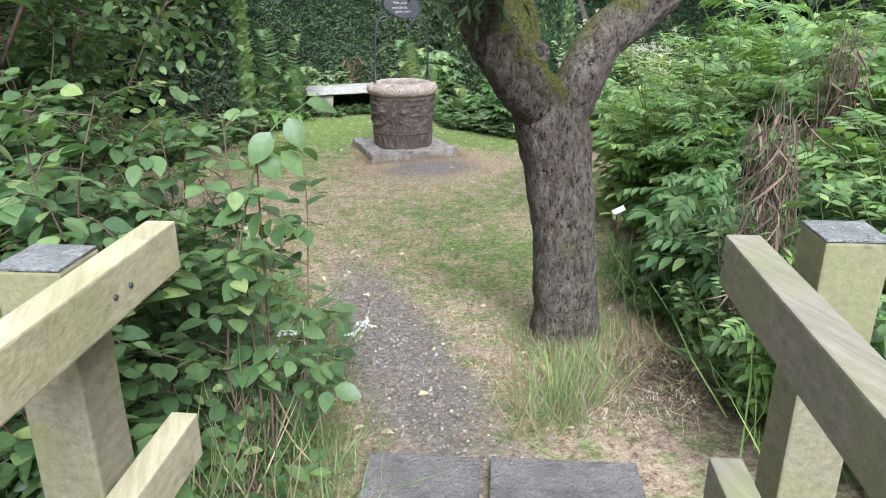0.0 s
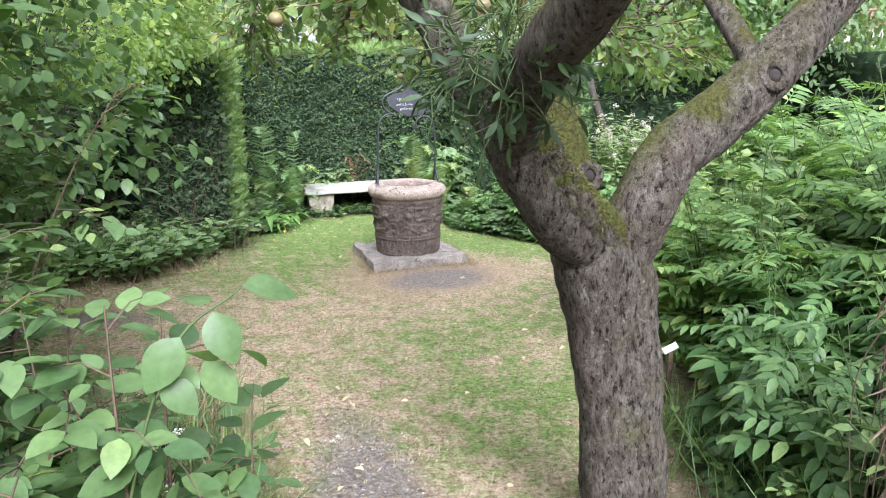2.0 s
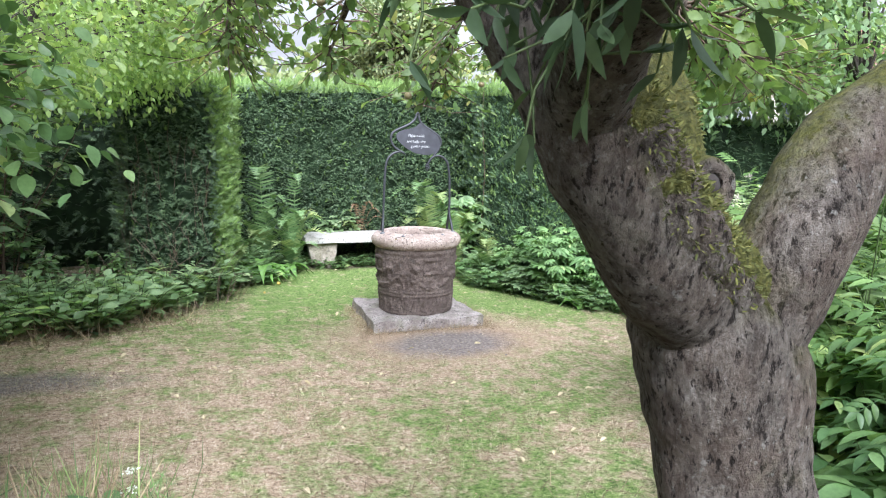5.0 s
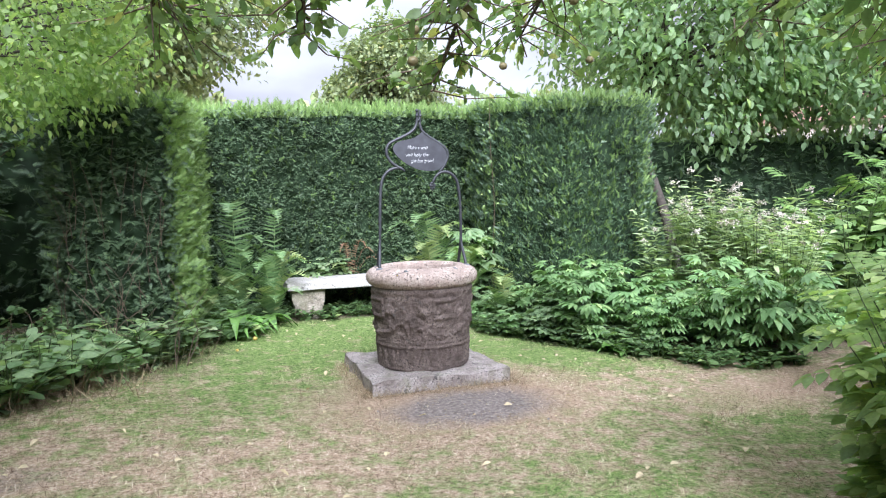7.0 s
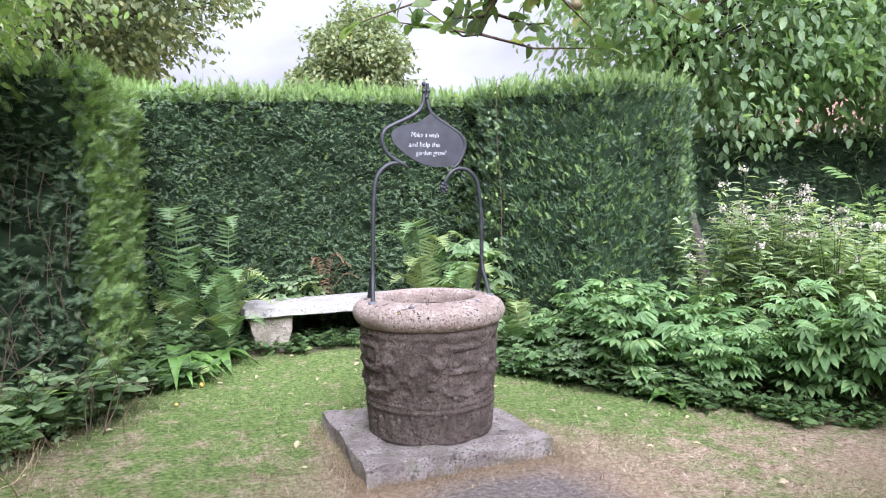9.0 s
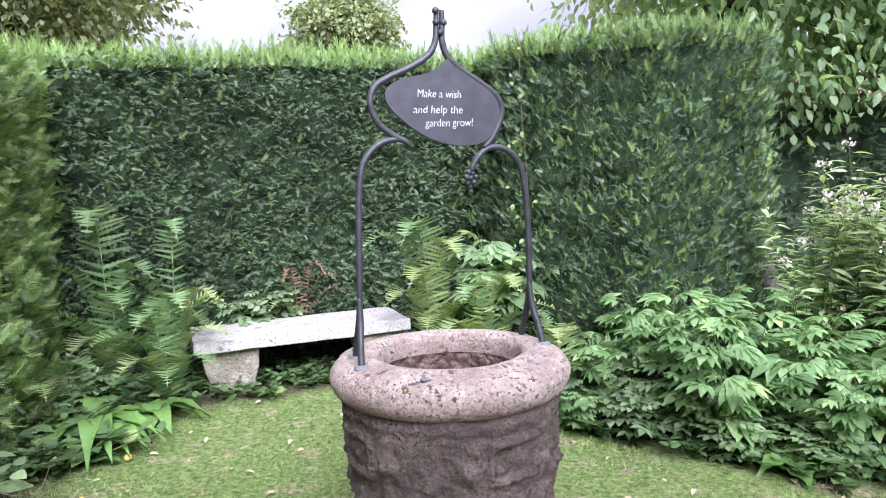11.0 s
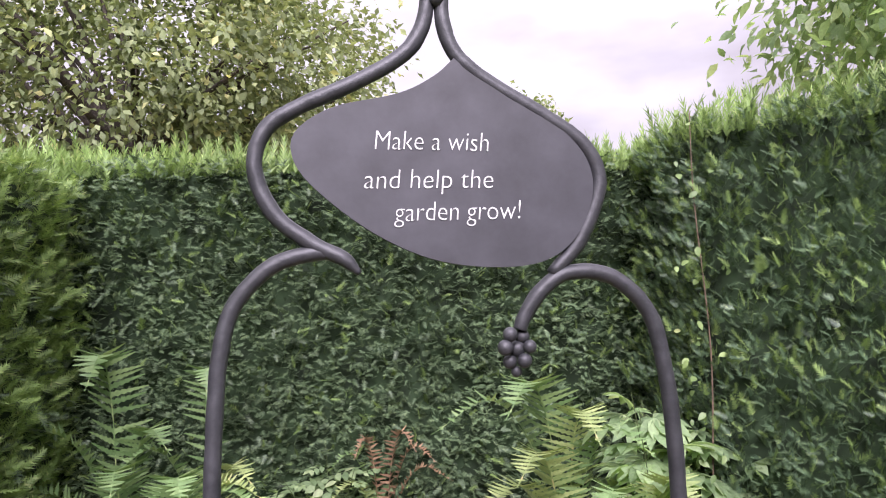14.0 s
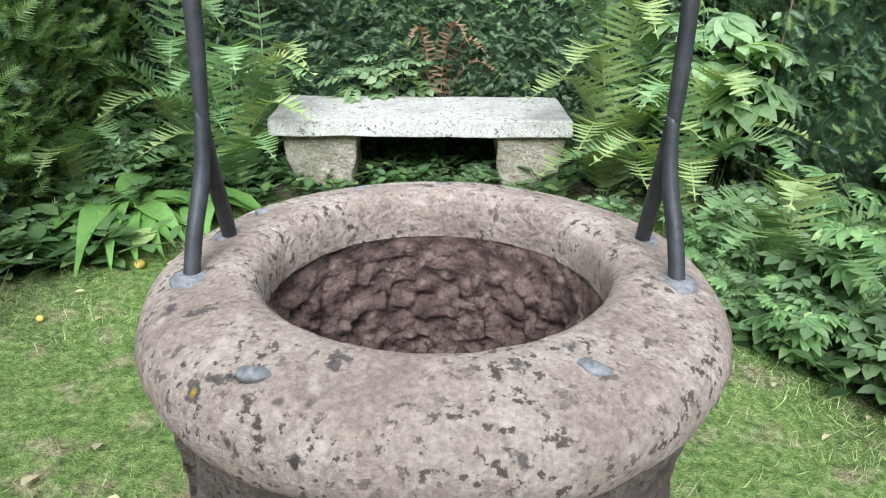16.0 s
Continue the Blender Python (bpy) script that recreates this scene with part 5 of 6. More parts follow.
def strap_fern(at, n, length, seed):
    """Hart's tongue: glossy straps that arch out and down."""
    rg = np.random.default_rng(seed)
    t = thing("hart_tongue_fern", "glossy bright green strap-leaved fern at the lawn edge", "fern", (*at, gz1(*at)), "strap ferns")
    for k in range(n):
        a = k * 2.399 + rg.normal(0, 0.2)
        ln = length * rg.uniform(0.75, 1.1)
        d, s = np.array([math.cos(a), math.sin(a), 0]), np.array([-math.sin(a), math.cos(a), 0])
        hi = rg.uniform(0.45, 1.0)
        v, f = [], []
        for i in range(9):
            u = i / 8
            w = 0.064 * math.sin(math.pi * min(1, 0.12 + 0.9 * u) ** 0.9) + 0.003
            c = np.array([*at, gz1(*at) + 0.01]) + d * ln * (0.15 * u + 0.75 * u ** 1.4) + np.array([0, 0, ln * hi * (1.5 * u - 1.5 * u * u)])
            wave = 0.010 * math.sin(u * 16 + k)
            v += [c - s * w + np.array([0, 0, 0.012 + wave]), c, c + s * w + np.array([0, 0, 0.012 - wave])]
        for i in range(8):
            o = 3 * i
            f += [(o, o + 1, o + 4, o + 3), (o + 1, o + 2, o + 5, o + 4)]
        mesh_from("leaf", v, f, M_STRAP, t)
    return t


strap_fern((-0.42, 11.52), 34, 0.50, 3)
strap_fern((-0.12, 11.68), 12, 0.34, 4)
strap_fern((2.9, 9.75), 9, 0.22, 5)

# ---- leafy plants: built once, then copied ----
peonies = [herb("peony_bush", "leafy green bush with divided leaves at the lawn edge", "bush", "bushes along the hedge", 15, 0.72, 0.46, PEONY_LEAF, 0.28, M_PEONY, 9, 0.25, 0.15) for _ in range(3)]
edge = [(2.65, 10.75), (2.75, 11.2), (2.95, 10.75), (2.95, 10.2), (3.35, 9.75), (3.4, 10.4), (3.85, 10.3), (3.8, 9.55), (4.3, 9.9), (4.35, 10.6), (4.0, 9.15), (4.7, 9.4), (3.75, 10.85), (3.1, 11.05), (4.9, 10.2), (5.3, 9.6), (4.6, 11.2), (5.2, 11.0), (5.0, 11.8), (5.8, 11.2)]
plant_out(peonies, [(x, y, RNG.uniform(0.72, 1.2)) for x, y in edge] + [(2.28, 10.72, 0.6), (2.45, 11.1, 0.7), (2.12, 11.2, 0.55), (-0.85, 11.95, 0.6), (-0.62, 12.2, 0.6)])
aralia = herb("shrub", "shrub with large pale green fingered leaves by the hedge", "bush", "", 13, 1.06, 0.34, PEONY_LEAF, 0.38, M_BRIGHT, 8, 0.45, 0.15)
aralia.matrix_basis = pose(2.27, 11.92, 0.02)
PINNATE_BROAD = pinnate(3, BROAD, 0.42)
PINNATE_ELDER = pinnate(3, WIDE_LEAFLET, 0.46)
bright = [herb("leafy_plant", "bright green leafy plant with broad leaflets at the lawn edge", "plant", "leafy plants by the bench", 15, 0.52, 0.34, PINNATE_BROAD, 0.25, M_BRIGHT, 8, 0.3, 0.15) for _ in range(2)]
plant_out(bright, [(2.38, 10.82, 0.85), (2.62, 10.42, 0.8), (2.3, 11.25, 1.0), (2.9, 10.05, 0.8), (2.12, 11.0, 0.6), (2.75, 10.8, 1.1), (3.2, 9.75, 0.75), (3.15, 10.3, 1.05), (-0.85, 11.55, 0.65), (-0.7, 11.2, 0.55), (-0.62, 11.95, 0.8), (-1.3, 9.95, 0.6), (-1.7, 9.75, 0.7), (-2.1, 9.5, 0.75), (-1.05, 10.35, 0.6), (-2.5, 9.6, 0.9), (-1.9, 10.1, 0.8), (-0.15, 12.1, 0.5), (0.35, 12.2, 0.35), (1.2, 12.2, 0.4), (0.9, 12.22, 0.35), (1.75, 11.6, 0.5)])
fine_leaf = herb("leafy_plant", "small green plant with leaflets on thin stems", "plant", "", 12, 0.70, 0.28, PINNATE_BROAD, 0.22, M_BRIGHT, 7, 0.55, 0.1)
fine_leaf.matrix_basis = pose(0.66, 12.58, 0.04)
low = [herb("ground_cover_plant", "low bramble and ivy leaves at the lawn edge", "ground cover", "ground cover", 12, 0.17, 0.24, OVATE, 0.085, M_SHRUB, 7, 0.15, 0.35) for _ in range(3)]
spots = scatter([(-0.9, 11.1), (0.1, 11.95), (1.0, 12.0), (2.0, 11.9), (2.0, 12.5), (-0.7, 12.5)], 34, 0.17)
spots += scatter([(-1.9, 9.35), (-1.45, 9.95), (-0.85, 10.75), (-0.45, 11.25), (-0.75, 11.7), (-1.2, 10.9), (-2.6, 10.6), (-3.2, 9.4)], 46, 0.19, size=(0.9, 1.9))
spots += scatter([(1.95, 10.95), (2.5, 10.25), (2.95, 9.5), (3.5, 8.98), (4.2, 8.95), (4.2, 9.3), (3.5, 9.4), (2.9, 10.2), (2.3, 11.0)], 34, 0.16)
spots += scatter([(-1.05, 3.1), (-1.08, 4.6), (-1.2, 5.5), (-2.2, 5.6), (-2.2, 2.4), (-1.2, 2.4)], 26, 0.22, size=(1.2, 2.2))
spots += scatter([(0.62, 2.4), (0.95, 3.4), (1.3, 4.6), (1.9, 4.6), (1.3, 2.2)], 12, 0.22, size=(1.0, 1.6))
plant_out(low, spots)
bed = [herb("bed_plant", "fresh green broad-leaved weed at the edge of the bed", "plant", "weeds along the bed", 9, 0.38, 0.27, OVATE, 0.12, M_BRIGHT, 7, 0.2, 0.25) for _ in range(2)]
plant_out(bed, scatter([(-2.0, 9.1), (-1.42, 9.82), (-0.85, 10.62), (-1.1, 10.6), (-1.75, 10.2), (-2.9, 9.9), (-3.3, 9.0)], 40, 0.16, size=(0.7, 1.3)) + [(-0.75, 11.05, 0.6), (-0.95, 11.3, 0.8), (-0.95, 11.7, 1.0), (-0.85, 12.2, 1.1)])

nettle = [herb("wild_herb", "tall green wild herb with pointed leaves", "wild plant", "wild herbs in the bed", 11, 1.0, 0.34, LANCE, 0.14, M_TALL, 18, 0.1, 0.3) for _ in range(2)]
nettle += [herb("wild_herb", "tall green wild herb with divided leaves", "wild plant", "wild herbs in the bed", 10, 0.95, 0.40, PINNATE, 0.27, M_WILD, 11, 0.15, 0.25) for _ in range(2)]
nettle += [herb("wild_herb", "light green wild herb with broad leaves", "wild plant", "wild herbs in the bed", 12, 0.9, 0.36, BROAD, 0.11, M_TALL, 18, 0.1, 0.25)]
E1 = [(1.15, 3.5), (1.35, 4.3), (1.65, 5.2), (2.1, 5.8), (2.8, 6.2), (3.4, 6.2), (3.4, 2.6), (1.1, 2.2)]
spots = [(x, y, (0.75 + 0.3 * min(2, x - 1.0)) * RNG.uniform(0.85, 1.1)) for x, y, s in scatter(E1, 44, 0.27)]
spots += [(x, y, RNG.uniform(1.2, 1.7)) for x, y, s in scatter([(3.4, 2.4), (3.4, 6.8), (5.0, 7.6), (7.5, 7.8), (7.5, 2.4)], 46, 0.42)]
spots += [(x, y, RNG.uniform(1.1, 1.6)) for x, y, s in scatter([(5.7, 8.9), (5.7, 10.4), (8.0, 10.8), (8.0, 9.0)], 18, 0.4)]
elders = [herb("wild_shrub", "leafy shrub with large drooping divided leaves beside the apple tree", "bush", "large-leaved shrubs in the bed", 11, 1.1, 0.44, PINNATE_ELDER, 0.36, M_ELDER, 9, 0.12, 0.0) for _ in range(2)]
plant_out(elders, [(1.3, 3.62, 0.78), (1.42, 4.05, 0.92), (1.62, 4.45, 0.95), (1.72, 3.75, 1.15), (1.95, 4.85, 1.0), (2.05, 4.5, 1.25), (2.2, 3.9, 1.35), (1.4, 3.2, 0.7), (1.75, 3.1, 1.1), ])
bright_elder = herb("wild_shrub", "lime green leafy shrub with divided leaves at the lawn edge", "bush", "lime green shrubs", 16, 1.15, 0.36, PINNATE_BROAD, 0.27, M_LIME, 13, 0.1, 0.05)
plant_out([bright_elder], [(2.28, 6.2, 1.06), (2.55, 6.35, 1.15), (2.5, 5.9, 1.12), (2.2, 5.5, 1.0)])
spots = [k for k in spots if k[0] > 2.0 or k[1] < 3.0]
spots += [(1.02, 2.85, 0.75), (1.15, 3.35, 0.8), (0.86, 2.7, 0.6), (1.25, 2.5, 0.8), (1.2, 3.0, 0.9), (0.95, 3.42, 0.55), ]
plant_out(nettle, spots)
agri = [herb("flowering_herb", "tall herb with lance leaves and pale pinkish flower heads", "wild plant", "flowering herbs behind the bushes", 20, 1.55, 0.34, LANCE, 0.17, M_PALE, 34, 0.15, 0.25, M_FLOWER) for _ in range(2)]
plant_out(agri, [(4.2, 10.15, 1.0), (4.5, 9.85, 0.98), (4.75, 10.3, 1.05), (4.5, 9.45, 0.9), (5.0, 9.85, 1.0), (4.35, 10.55, 1.04), (3.95, 10.6, 0.9)])

shrubs = [leafy_shrub("dense broad-leaved green shrub beside the path", 1.5, 0.70, 16, 12, 12, OVATE, 0.070, M_SHRUB) for _ in range(3)]
plant_out(shrubs, [(-2.0, 3.1, 0.95), (-2.5, 4.2, 1.3), (-3.1, 3.2, 1.5), (-2.2, 5.0, 0.9), (-3.3, 5.2, 1.6), (-3.6, 4.2, 1.8), (-3.7, 2.4, 1.2), (-3.9, 6.4, 1.5), (-4.4, 7.4, 1.5), (-2.9, 6.6, 1.0), (-3.2, 7.3, 1.2), (-3.5, 8.9, 1.2), (-3.0, 10.6, 0.9), (-3.8, 10.2, 1.4), (-2.7, 3.5, 1.5), (-3.1, 4.6, 1.7)])
tall_shrubs = [leafy_shrub("sparse shrub with large soft green leaves leaning over the path", 1.42, 0.5, 9, 10, 8, HAZEL, 0.082, M_SHRUB) for _ in range(2)]
plant_out(tall_shrubs, [(-1.85, 2.8, 1.0), (-1.95, 3.5, 1.05), (-2.1, 4.3, 1.1)])
lean_shrubs = [leafy_shrub("slender shrub with large soft green leaves leaning over the path", 1.36, 0.30, 5, 8, 6, HAZEL, 0.09, M_SHRUB, low=0.3)]
plant_out(lean_shrubs, [(-1.24, 3.02, 0.97), (-1.48, 3.45, 0.95), (-1.42, 3.9, 0.75)])
sprout = thing("leafy_sprout", "young shrub shoot with soft green leaves over the path", "bush", (-1.32, 3.0, gz1(-1.32, 3.0)))
tube("stem", [(-1.32, 3.0, gz1(-1.32, 3.0), 0.005), (-1.29, 3.0, 1.1, 0.004), (-1.17, 3.02, 1.55, 0.003), (-1.02, 3.05, 1.68, 0.002)], M_STEM, sprout, "", 6)
for k, (lx, ly, lz, dx, dy, dz, sz) in enumerate(((-1.02, 3.05, 1.68, 0.8, 0.1, -0.15, 0.115), (-1.08, 3.03, 1.64, 0.3, -0.5, -0.8, 0.11), (-1.14, 3.02, 1.60, -0.5, -0.3, -0.6, 0.12), (-1.18, 3.02, 1.52, 0.6, -0.4, -0.6, 0.095), (-1.10, 3.04, 1.65, -0.2, 0.7, 0.1, 0.10), (-1.22, 3.01, 1.42, -0.7, -0.3, -0.4, 0.11), (-1.24, 3.01, 1.35, -0.8, -0.2, -0.1, 0.11), (-1.26, 3.0, 1.25, 0.7, -0.3, -0.2, 0.10), (-1.28, 3.0, 1.12, -0.4, -0.8, -0.1, 0.11))):
    soup("leaf", *HAZEL, frames(np.array([[dx, dy, dz]]), np.array([[0.35 * (-1) ** k, -0.5, 1.0]]), [sz]), np.array([[lx, ly, lz]]), M_SHRUB, sprout)
shoot = thing("bramble_shoot", "fresh light green bramble shoot beside the handrail post", "plant", bridge(1.2, -0.62, 0.35).translation)
foot = bridge(1.2, -0.62, 0.36).translation
tube("stem", [(*foot, 0.004), (*bridge(1.16, -0.60, 0.85).translation, 0.0035), (*bridge(1.12, -0.66, 1.18).translation, 0.003), (*bridge(1.10, -0.61, 1.22).translation, 0.002)], M_STEM, shoot, "", 6)
sr = np.random.default_rng(71)
for k in range(13):
    w = k / 12
    q = bridge(1.16 - 0.06 * w + sr.normal(0, 0.02), -0.80 + 0.19 * w, 1.05 + 0.18 * math.sin(w * 2.6)).translation
    soup("leaf", *OVATE, frames(np.array([[sr.normal(0, 0.8), -0.3 + sr.normal(0, 0.6), 0.05 + sr.normal(0, 0.25)]]), np.array([[sr.normal(0, 0.25), -0.3, 1.0]]), [sr.uniform(0.05, 0.085)]), np.array([list(q)]), M_ELDER, shoot)
small_shrubs = [leafy_shrub("low broad-leaved shrub at the path edge", 0.62, 0.34, 9, 7, 6, HAZEL, 0.075, M_SHRUB, group="low shrubs at the path edge") for _ in range(2)]
plant_out(small_shrubs, [(-1.45, 3.0, 1.0), (-1.5, 3.6, 1.0), (-1.35, 4.2, 0.85), (-1.85, 2.5, 1.0), (-1.85, 3.9, 1.2), (-1.6, 4.8, 0.9), (0.75, 2.15, 1.0), (1.0, 2.6, 1.1), (1.15, 1.6, 1.2), (-1.95, 10.3, 0.8), (-2.5, 9.9, 0.9)])

tree("tree", "small tree with light green leaves hanging over the bed", (-2.9, 9.8, 0.0), [(-2.9, 9.8, -0.05, 0.07), (-2.8, 9.75, 1.2, 0.055), (-2.5, 9.7, 2.3, 0.035)], (-2.1, 9.75, 2.85), (1.4, 1.2, 0.95), 420, 40, BROAD, 0.06, M_LIME, 21)
tree("tree", "young hazel with soft bright leaves hanging over the bed", (-2.75, 7.6, 0.0), [(-2.75, 7.6, -0.05, 0.03), (-2.6, 7.5, 1.1, 0.025), (-2.25, 7.3, 2.0, 0.012)], (-1.95, 7.4, 2.45), (0.62, 0.95, 0.5), 110, 18, BROAD, 0.06, M_LIME, 29)
tree("tree", "small tree with broad dark green leaves beside the path", (-3.0, 5.7, 0.0), [(-3.0, 5.7, -0.05, 0.06), (-2.9, 5.65, 1.0, 0.05), (-2.7, 5.6, 1.9, 0.03)], (-2.5, 5.55, 2.1), (1.12, 1.0, 1.15), 170, 30, HAZEL, 0.07, M_SHRUB, 22)
tree("tree", "tree with drooping pale green leaves behind the hedge", (5.3, 12.2, -0.1), [(5.3, 12.2, -0.1, 0.075), (5.15, 12.35, 1.0, 0.065), (4.95, 12.6, 2.0, 0.06), (5.4, 13.2, 3.0, 0.05)], (6.6, 13.2, 4.1), (2.6, 1.8, 2.0), 720, 34, DROOP, 0.13, M_BRIGHT, 23, M_DARK_BARK)
tree("tree", "tree with drooping pale green leaves behind the hedge", (8.8, 12.0, -0.1), [(8.8, 12.0, -0.1, 0.09), (8.8, 12.0, 1.2, 0.08), (8.8, 12.0, 2.6, 0.06)], (8.7, 12.1, 3.9), (2.3, 1.8, 1.9), 420, 26, BROAD, 0.13, M_BRIGHT, 28)
tree("tree", "large leafy tree beyond the hedge", (-3.2, 22.0, 0.0), [(-3.2, 22, 0, 0.3), (-3.2, 22, 2.5, 0.25), (-3.2, 22, 4.0, 0.2)], (-3.4, 22.0, 6.0), (4.1, 3.2, 3.3), 800, 56, FAR_LEAF, 0.165, M_TREE, 24, group="trees beyond the hedge")
tree("tree", "round-topped tree far beyond the hedge", (5.0, 28.0, 0.0), [(5, 28, 0, 0.25), (5, 28, 2.5, 0.2), (5, 28, 4.0, 0.15)], (5.0, 28.0, 5.3), (1.4, 1.7, 1.7), 300, 60, FAR_LEAF, 0.17, M_TREE, 25, group="trees beyond the hedge")
tree("tree", "low tree far beyond the hedge", (3.9, 29.0, 0.0), [(3.9, 29, 0, 0.2), (3.9, 29, 1.5, 0.15), (3.9, 29, 2.6, 0.1)], (3.9, 29.0, 4.1), (1.0, 1.2, 1.5), 150, 50, FAR_LEAF, 0.17, M_TREE, 35, group="trees beyond the hedge")
tree("tree", "low tree far beyond the hedge", (6.3, 28.6, 0.0), [(6.3, 28.6, 0, 0.2), (6.3, 28.6, 1.5, 0.15), (6.3, 28.6, 2.4, 0.1)], (6.3, 28.6, 3.7), (1.1, 1.2, 1.3), 150, 50, FAR_LEAF, 0.17, M_TREE, 36, group="trees beyond the hedge")
tree("tree", "leafy tree beyond the hedge", (-9.0, 17.0, 0.0), [(-9, 17, 0, 0.25), (-9, 17, 2.5, 0.2), (-9, 17, 4.0, 0.15)], (-8.5, 17.0, 4.6), (3.6, 3.0, 3.0), 420, 50, FAR_LEAF, 0.15, M_TREE, 26, group="trees beyond the hedge")
tree("tree", "leafy tree beyond the hedge", (17.0, 13.0, 0.0), [(17, 13, 0, 0.25), (17, 13, 2.0, 0.2), (17, 13, 3.4, 0.15)], (17.0, 13.0, 4.6), (3.4, 3.0, 2.8), 420, 50, FAR_LEAF, 0.15, M_TREE, 27, group="trees beyond the hedge")

# more clipped yew closing the garden
hedge("dark yew hedge in deep shade beyond the bed", [(4.3, 13.0), (9.5, 12.2), (9.5, 13.2), (4.3, 14.0)], 2.1, 320, 0.0, None, 40, 0.10, faces=(0,))
hedge("dark yew hedge in deep shade beside the garden", [(-5.2, 11.7), (-1.7, 12.3), (-1.7, 13.2), (-5.2, 13.2)], 2.5, 200, 0.0, None, 40, 0.13, faces=(0, 1))
# three added hedges out of view, there to cut the low sky light
hedge("unseen dark yew hedge added beside the garden to screen low light", [(-5.6, -2.0), (-4.8, -2.0), (-4.8, 11.8), (-5.6, 11.8)], 2.6, 60, 0.0, None, 20, 0.18, faces=(1,))
hedge("unseen dark yew hedge added beside the garden to screen low light", [(8.6, -2.0), (9.4, -2.0), (9.4, 12.4), (8.6, 12.4)], 2.4, 60, 0.0, None, 20, 0.18, faces=(3,))
hedge("unseen dark yew hedge added behind the bridge to screen low light", [(-5.6, -3.4), (9.4, -3.4), (9.4, -2.6), (-5.6, -2.6)], 2.4, 40, 0.0, None, 15, 0.2, faces=(2,))

# ---- grass, straw and litter on the ground ----
rng = np.random.default_rng(31)
BLADE = ([(-0.07, 0, 0), (0.07, 0, 0), (0.055, 0.55, 0.06), (-0.055, 0.55, 0.06), (0, 1, 0.26)], [(0, 1, 2, 3), (3, 2, 4)])
LAWN = [(-1.05, 3.2), (-1.1, 5.5), (-2.3, 6.0), (-2.6, 8.9), (-1.9, 9.35), (-0.85, 10.75), (0.0, 11.95), (2.0, 11.95), (2.0, 10.9), (2.9, 9.6), (3.5, 8.95), (4.6, 8.8), (4.6, 7.6), (2.4, 7.0), (1.9, 6.3), (1.3, 4.6), (0.95, 3.4), (0.4, 2.7)]


def grass(name, label, pts, length, upright, material, wide=0.05):
    n = len(pts)
    a = rng.uniform(0, 2 * math.pi, n)
    d = np.stack([np.cos(a), np.sin(a), np.abs(rng.normal(upright, 0.5, n))], 1)
    s = length * rng.uniform(0.55, 1.3, n)
    ob = soup(name, *BLADE, frames(d, np.array([0, 0, 1.0]) + rng.normal(0, 0.3, (n, 3)), s, np.maximum(s * wide * 5, 0.012)), np.column_stack([pts, gz(pts[:, 0], pts[:, 1]) - 0.004]), material, None, "", False)
    return tagged(ob, label, "grass", kind="stuff")


q = np.stack([rng.uniform(-2.7, 4.7, 230000), rng.uniform(2.6, 12.0, 230000)], 1)
keep = np.array([inside(p, LAWN) for p in q])
q = q[keep]
onslab = (np.abs(q[:, 0] - WX) < 0.55) & (np.abs(q[:, 1] - WY - 0.02) < 0.53)
onpath = (np.abs(q[:, 0] + 0.5 + 0.05 * (q[:, 1] - 4.1)) < 0.26 + 0.14 * np.array([noise.noise(Vector((x * 5.0, y * 5.0, 2.0))) for x, y in q])) & (q[:, 1] < 5.3)
bare1 = ((q[:, 0] - 1.08) / 0.5) ** 2 + ((q[:, 1] - 8.55) / 0.34) ** 2 < 1 + rng.normal(0, 0.35, len(q)) + 0.9 * np.array([noise.noise(Vector((x * 4.0, y * 4.0, 1.0))) for x, y in q])
thin = np.array([noise.noise(Vector((x * 1.3, y * 1.3, 4.0))) for x, y in q]) + rng.normal(0, 0.35, len(q)) < -0.25
q = q[~(onslab | bare1 | (onpath & (rng.random(len(q)) < 0.88)) | thin)]
grass("lawn_grass", "short dry mown grass, part straw and part green", q, 0.042, 0.5, M_BLADE, 0.06)
STALK = ([(-0.02, 0, 0), (0.02, 0, 0), (0.02, 0.5, 0.03), (-0.02, 0.5, 0.03), (0.015, 1, 0.0), (-0.015, 1, 0.0)], [(0, 1, 2, 3), (3, 2, 4, 5)])
qs = q[rng.random(len(q)) < 0.09]
qs = qs[(qs[:, 1] < 9.4)]
n = len(qs)
d = np.column_stack([rng.normal(size=(n, 2)), rng.normal(0.0, 0.08, n)])
s_ = rng.uniform(0.05, 0.15, n)
tagged(soup("straw_litter", *STALK, frames(d, np.array([0, 0, 1.0]) + rng.normal(0, 0.15, (n, 3)), s_, np.full(n, 0.085)), np.column_stack([qs, gz(qs[:, 0], qs[:, 1]) + rng.uniform(0.006, 0.028, n)]), M_STRAW), "loose dry straw lying over the lawn", "straw", kind="stuff")


def tufts(centres, spread, n, length, upright, material, name, label):
    pts = np.concatenate([np.array(c[:2]) + rng.normal(0, spread, (n, 2)) for c in centres])
    return grass(name, label, pts, length, upright, material, 0.022)


ring = [(0.45 + 0.27 * math.cos(a), 3.93 + 0.25 * math.sin(a)) for a in np.linspace(0, 2 * math.pi, 18)]
tufts(ring, 0.07, 60, 0.115, 0.9, M_WILD, "grass_tuft", "long green grass round the foot of the apple tree")
tufts([(x + 0.1, y - 0.15) for x, y in ring], 0.12, 70, 0.15, 0.35, M_STRAW, "straw_tuft", "bleached long grass round the foot of the apple tree")
side = [(-1.0 - 0.12 * rng.random(), y) for y in np.linspace(2.7, 5.6, 30)] + [(-0.2 + 0.5 * t + 0.1 * rng.random(), 3.0 + 0.5 * t) for t in np.linspace(0, 1, 10)]
